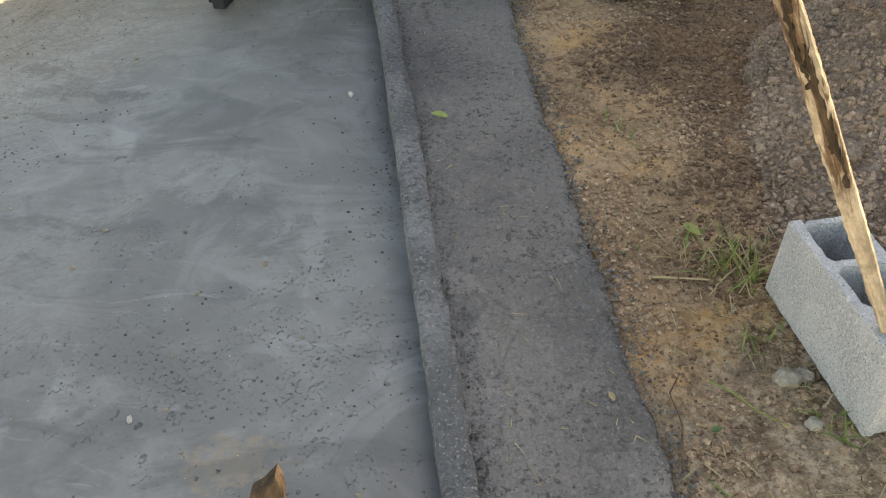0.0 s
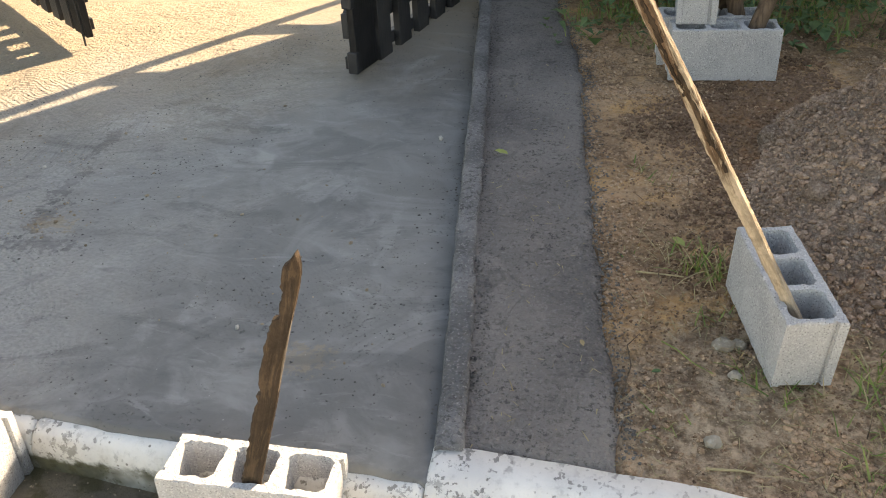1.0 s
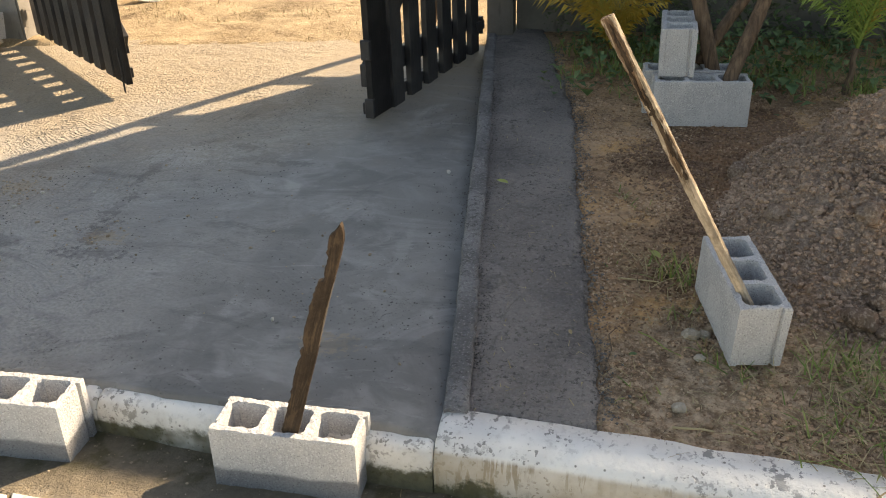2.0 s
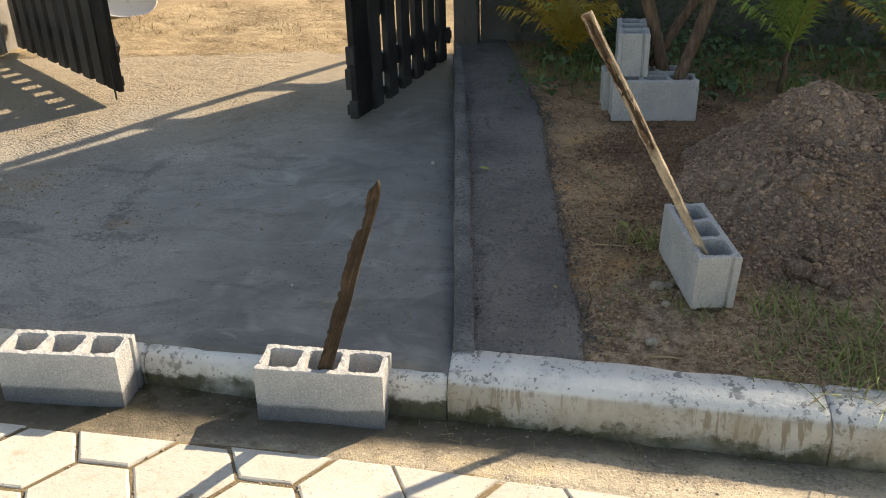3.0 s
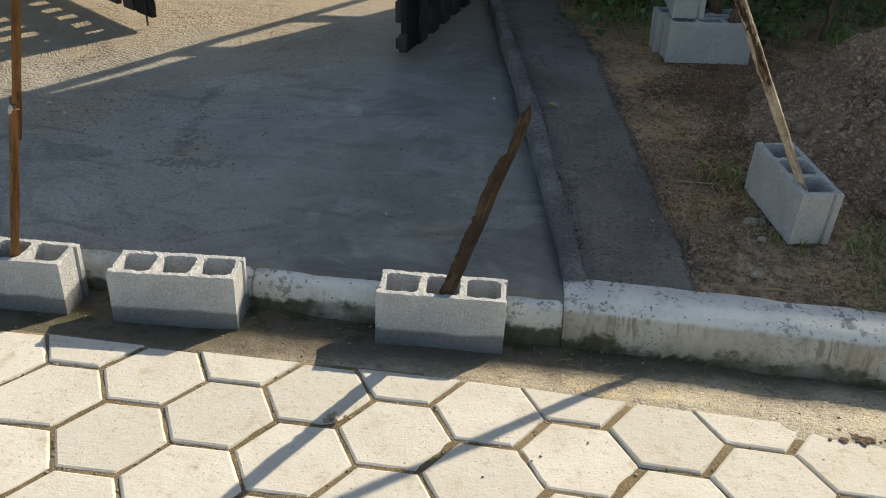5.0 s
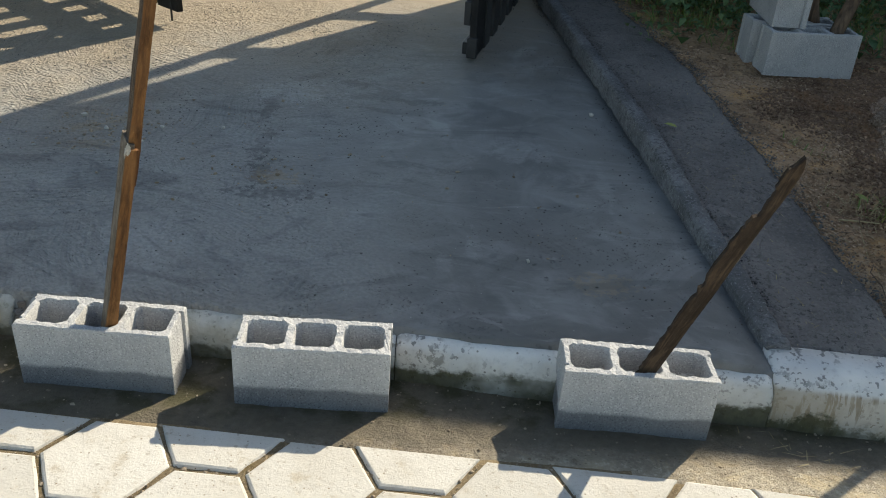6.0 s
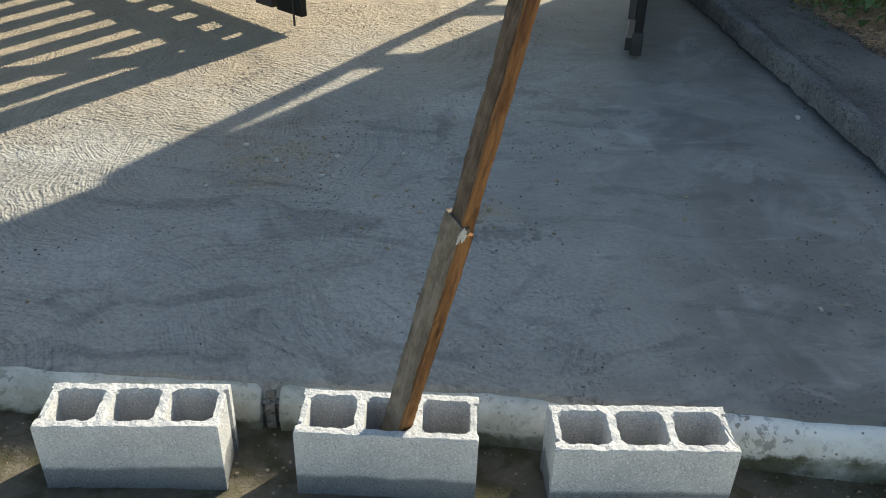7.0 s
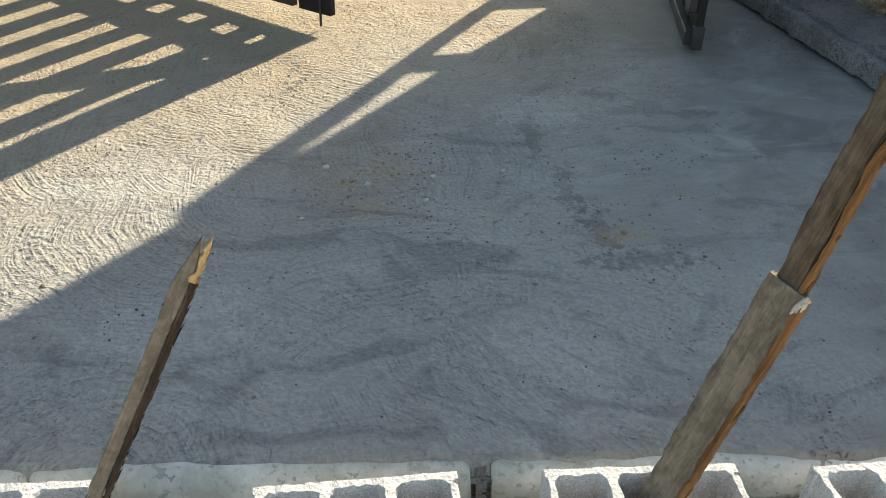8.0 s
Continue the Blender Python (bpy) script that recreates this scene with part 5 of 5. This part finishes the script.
def leaf(name, x, y, z, size, turn, material, label):
    bm = bmesh.new()
    outline = [(0, -1), (0.35, -0.6), (0.5, 0), (0.35, 0.55), (0, 1)]
    mid = [bm.verts.new((0, v * size, 0.0)) for v in (-1, -0.6, 0, 0.55, 1)]
    for sgn in (1, -1):
        rim = [mid[0]] + [bm.verts.new((sgn * u * size, v * size, 0.18 * size)) for u, v in outline[1:4]] + [mid[4]]
        for i in range(4):
            f = [mid[i], rim[i], rim[i + 1], mid[i + 1]]
            bm.faces.new(list(dict.fromkeys(f)))
    ob = thing(name, bm, material, label, "leaf", "fallen leaves")
    ob.matrix_world = pose(x, y, z, 8, -6, turn)
    return ob


leaf("fallen_leaf", 0.545, 1.42, strip_z(0.545, 1.42) + 0.012, 0.026, 75, LIME, "yellow-green leaf on the dark screed")
leaf("fallen_leaf", 1.131, 0.936, on_soil(1.13, 0.936) + 0.02, 0.026, 40, LIME, "yellow-green leaf on the soil")
leaf("fallen_leaf", 0.878, 0.464, strip_z(0.88, 0.46) + 0.006, 0.012, 20, STRAW, "pale dry leaf scrap on the screed")
leaf("fallen_leaf", 1.06, 0.387, on_soil(1.06, 0.387) + 0.012, 0.014, 120, LEAF, "small green leaf on the soil")
spots = [(1.35 + rnd.gauss(0, 0.035), -0.415 + rnd.gauss(0, 0.012), 0.0, rnd.uniform(0.004, 0.014)) for _ in range(38)]
tagged(new("leaf_litter", lumps("leaf_litter", [(x, y, road_z(x, y) + 0.004, s) for x, y, z, s in spots], LOGWOOD, 12, 0.22)), "dark scraps of litter at the road's edge", "litter", kind="stuff")
spots = [(-0.038 + rnd.gauss(0, 0.013), -0.535 + rnd.gauss(0, 0.008), 0.012 + rnd.uniform(0, 0.01), rnd.uniform(0.005, 0.011)) for _ in range(16)]
tagged(new("mortar_lump", lumps("mortar_lump", spots, STONE, 14)), "crumbly mortar lump in a paver joint", "mortar")


# ---- plants at the back ----
def frond_bm(length, lift, droop, turn, leaflets, width, seed):
    rnd = random.Random(seed)
    bm = bmesh.new()
    pts = []
    for k in range(leaflets + 1):
        s = k / leaflets
        r = length * (s * math.cos(lift) + 0.25 * droop * s * s)
        z = length * (s * math.sin(lift) - droop * s * s)
        pts.append(Vector((r * math.cos(turn), r * math.sin(turn), z)))
    side = Vector((-math.sin(turn), math.cos(turn), 0))
    for k in range(leaflets):
        a, b = pts[k], pts[k + 1]
        w = 0.006 * (1 - k / leaflets) + 0.0015
        v = [bm.verts.new(p) for p in (a - side * w, a + side * w, b + side * w * 0.9, b - side * w * 0.9)]
        bm.faces.new(v)
        if k < 2:
            continue
        d = (b - a).normalized()
        s = k / leaflets
        l = width * (math.sin(math.pi * (0.12 + 0.8 * s)) ** 0.7) * rnd.uniform(0.8, 1.1)
        for sgn in (1, -1):
            out = (side * sgn + d * rnd.uniform(0.9, 1.7) + Vector((0, 0, rnd.uniform(-0.15, 0.2)))).normalized()
            mid = a + out * l * 0.55
            end = a + out * l - Vector((0, 0, rnd.uniform(0.25, 0.55) * l))
            n = d * 0.006
            q = [bm.verts.new(p) for p in (a - n * 0.4, a + n * 0.6, mid + n, mid - n, end)]
            bm.faces.new((q[0], q[1], q[2], q[3]))
            bm.faces.new((q[3], q[2], q[4]))
    return bm


def palm(x, y, z, trunk, fronds, length, gold, seed, label):
    rnd = random.Random(seed)
    p = empty("palm", Matrix.Translation((x, y, z)), label, "palm", "young palms")
    part("trunk", log_bm((0, 0, -0.03), (0.02, 0, trunk), 0.019, 0.013, seed), LOGWOOD, p, "", True)
    for k in range(fronds):
        bm = frond_bm(length * rnd.uniform(0.7, 1.1), radians(rnd.uniform(56, 88)), rnd.uniform(0.12, 0.42), k * 2.4 + rnd.uniform(-0.3, 0.3), 24, length * 0.30, seed + k)
        bm.transform(Matrix.Translation((0.02, 0, trunk)))
        part("frond", bm, GOLD if rnd.random() < gold else FROND, p)
    return p


palm(2.10, 2.80, soil_z(2, 2.8), 0.22, 14, 0.68, 0.3, 2, "young green palm with yellowing lower fronds")
palm(0.90, 3.40, soil_z(1, 3.4), 0.05, 16, 0.62, 0.7, 7, "young palm with many yellow fronds by the wall")
palm(2.72, 2.90, soil_z(2.7, 2.9), 0.2, 12, 0.62, 0.4, 11, "young palm near the wall")


def weeds(name, spots, seed, material):
    rnd = random.Random(seed)
    verts, faces = [], []
    for x, y, z, n, size in spots:
        for _ in range(n):
            a, e, l = rnd.uniform(0, 6.28), rnd.uniform(0.2, 1.2), size * rnd.uniform(0.6, 1.3)
            px, py, pz = x + rnd.gauss(0, 0.06), y + rnd.gauss(0, 0.06), z + abs(rnd.gauss(0, 0.09))
            d = Vector((math.cos(a) * math.cos(e), math.sin(a) * math.cos(e), math.sin(e)))
            s = Vector((-math.sin(a), math.cos(a), 0)) * l * rnd.uniform(0.22, 0.36)
            o = Vector((px, py, pz))
            k = len(verts)
            tip = o + d * l - Vector((0, 0, 0.35 * l))
            m = o + d * l * 0.5
            verts += [o, m + s, tip, m - s, m - Vector((0, 0, 0.06 * l))]
            faces += [(k, k + 1, k + 4), (k + 1, k + 2, k + 4), (k + 2, k + 3, k + 4), (k + 3, k, k + 4)]
    return tagged(new(name, from_lists(name, [tuple(v) for v in verts], faces, material)))


spots = []
for _ in range(420):
    x = rnd.uniform(0.55, 4.6)
    y = rnd.uniform(2.75, wall_line(x) - 0.1)
    if x < along(EDGE, min(y, 4.2)) + 0.12 or (1.05 < x < 1.7 and y < 2.75) or (x > 2.3 and y < 3.5 and rnd.random() < 0.7):
        continue
    spots.append((x, y, soil_z(x, y), rnd.randint(8, 16), rnd.uniform(0.03, 0.075)))
tagged(weeds("weeds", spots, 31, LEAF), "dense dark green weeds along the wall", "weeds", kind="stuff")
spots = [(0.66, 2.75), (0.72, 2.62), (0.82, 2.7), (1.85, 2.6), (1.75, 2.7), (2.3, 2.7), (2.5, 2.55), (0.9, 2.82), (0.75, 2.95), (1.7, 2.45)]
tagged(weeds("broadleaf_weeds", [(x, y, soil_z(x, y), 9, 0.075) for x, y in spots], 33, LEAF), "broad-leaved weeds at the soil's edge", "weeds", kind="stuff")
spots = []
for _ in range(240):
    x = rnd.uniform(0.6, 4.2)
    y = rnd.uniform(2.5, 3.6)
    if x > along(EDGE, y) + 0.05:
        spots.append((x, y, soil_z(x, y), 12, 0.05, rnd.uniform(0.08, 0.22), 0.9))
tagged(blades("back_grass", spots, GRASS, 35, 0.0032), "rough grass and weeds in front of the wall", "grass", kind="stuff")
spots = []
for _ in range(1500):
    x = rnd.uniform(0.42, 5.5)
    spots.append((x, wall_line(x) - 0.12 - abs(rnd.gauss(0, 0.1)), rnd.uniform(0.3, 2.0), 11, rnd.uniform(0.03, 0.06)))
tagged(weeds("creeper", spots, 37, CREEPER), "dark creeper hanging on the boundary wall", "creeper", kind="stuff")

# ---- beyond the gate ----
bm = bmesh.new()
bmesh.ops.create_uvsphere(bm, u_segments=32, v_segments=12, radius=1.0)
bmesh.ops.delete(bm, geom=[v for v in bm.verts if v.co.z > 0.05], context="VERTS")
bmesh.ops.solidify(bm, geom=bm.faces, thickness=0.05)
bm.transform(Matrix.Diagonal((0.34, 0.2, 0.09, 1)))
ob = thing("white_basin", bm, CHALK, "white oval plastic basin tipped on its side", "basin", smooth=True)
ob.matrix_world = pose(-3.29, 5.60, 0.35, 55, 10, 28)
thing("yard_post", log_bm((-3.28, 6.2, 0.1), (-3.42, 6.35, 1.9), 0.06, 0.055, 2.0), LOGWOOD, "brown wooden post standing in the yard", "post", smooth=True)
# plain box added for the pale shape far in the yard
bm = bmesh.new()
board(bm, (0, 0, 0.3), (0.3, 0.3, 0.6), Matrix(), 0.02, 2)
ob = thing("white_drum", bm, CHALK, "pale plastic container in the yard", "container")
ob.matrix_world = pose(-4.02, 6.5, 0.15, 0, 0, 20)
spots = [(-3.66 + rnd.gauss(0, 0.07), 3.72 + rnd.gauss(0, 0.07), 0.17 + rnd.uniform(0, 0.06), rnd.uniform(0.03, 0.06)) for _ in range(16)]
tagged(new("rubble", lumps("rubble", spots, STONE, 51)), "broken rubble under a block", "rubble", kind="stuff")


# ---- road pavers ----
HA, HX, HY = 0.157, 0.3605, -0.4433
TILE = HA - 0.0055


def paver_mesh(name, angles):
    verts, faces, n = [], [], len(angles)
    for r, z in ((TILE - 0.0105, 0.0), (TILE - 0.004, -0.003), (TILE, -0.010), (TILE, -0.05)):
        for a in angles:
            inset = 0.0 if n == 6 or a not in (180, 360) else (TILE - r) * 0.6
            verts.append((r * math.cos(radians(a)), r * math.sin(radians(a)) - inset, z))
    faces.append(tuple(range(n)))
    for k in range(3):
        for i in range(n):
            j = (i + 1) % n
            faces.append((k * n + i, (k + 1) * n + i, (k + 1) * n + j, k * n + j))
    return from_lists(name, verts, faces, HEX)


HEXM, HALFM = paver_mesh("paver", (0, 60, 120, 180, 240, 300)), paver_mesh("half_paver", (180, 240, 300, 360))
rnd = random.Random(77)
far_v, far_f = [], []
for i in range(-46, 47):
    for j in range(-20, 1):
        odd = i % 2
        lx, ly = 1.5 * HA * i, math.sqrt(3) * HA * (j + (0.5 if odd else 0.0))
        x, y = HX + lx, HY + ly + bend(lx)
        half = bool(odd and j == 0)
        m = pose(x, y, road_z(x, y) + rnd.uniform(-0.002, 0.002), rnd.uniform(-0.5, 0.5) + (-3.0 if y > -1.6 else 0), 1.146 + rnd.uniform(-0.5, 0.5), math.degrees(math.atan(bend(lx + 0.1) - bend(lx - 0.1)) / 0.2) + rnd.uniform(-0.8, 0.8))
        me = HALFM if half else HEXM
        if -11 <= i <= 11 and j >= -8:
            ob = new("half_paver" if half else "paver", me)
            ob.parent = road
            ob.matrix_basis = m
        else:
            k = len(far_v)
            far_v += [tuple(m @ v.co) for v in me.vertices]
            far_f += [tuple(v + k for v in f.vertices) for f in me.polygons]
grit = []
for _ in range(5200):
    i, k = rnd.randint(-11, 11), rnd.randint(-7, 0)
    e, s = rnd.randint(0, 5) * 60, rnd.random()
    cx, cy = 1.5 * HA * i, math.sqrt(3) * HA * (k + (0.5 if i % 2 else 0.0))
    ax, ay, bx, by = math.cos(radians(e)), math.sin(radians(e)), math.cos(radians(e + 60)), math.sin(radians(e + 60))
    lx = cx + HA * (ax + (bx - ax) * s) + rnd.gauss(0, 0.0045)
    ly = cy + HA * (ay + (by - ay) * s) + rnd.gauss(0, 0.0045)
    x, y = HX + lx, HY + ly + bend(lx)
    if y < paver_edge(x) + 0.005:
        r = 0.0015 + 0.0045 * rnd.random() ** 3
        grit.append((x, y, road_z(x, y) - 0.006 + r * 0.3, r))
tagged(new("joint_grit", lumps("joint_grit", grit, GRIT, 61)), "sandy grit in the paver joints", "grit", kind="stuff")
ob = new("far_pavers", from_lists("far_pavers", far_v, far_f, HEX))
ob.parent = road
tagged(ob, kind="stuff")
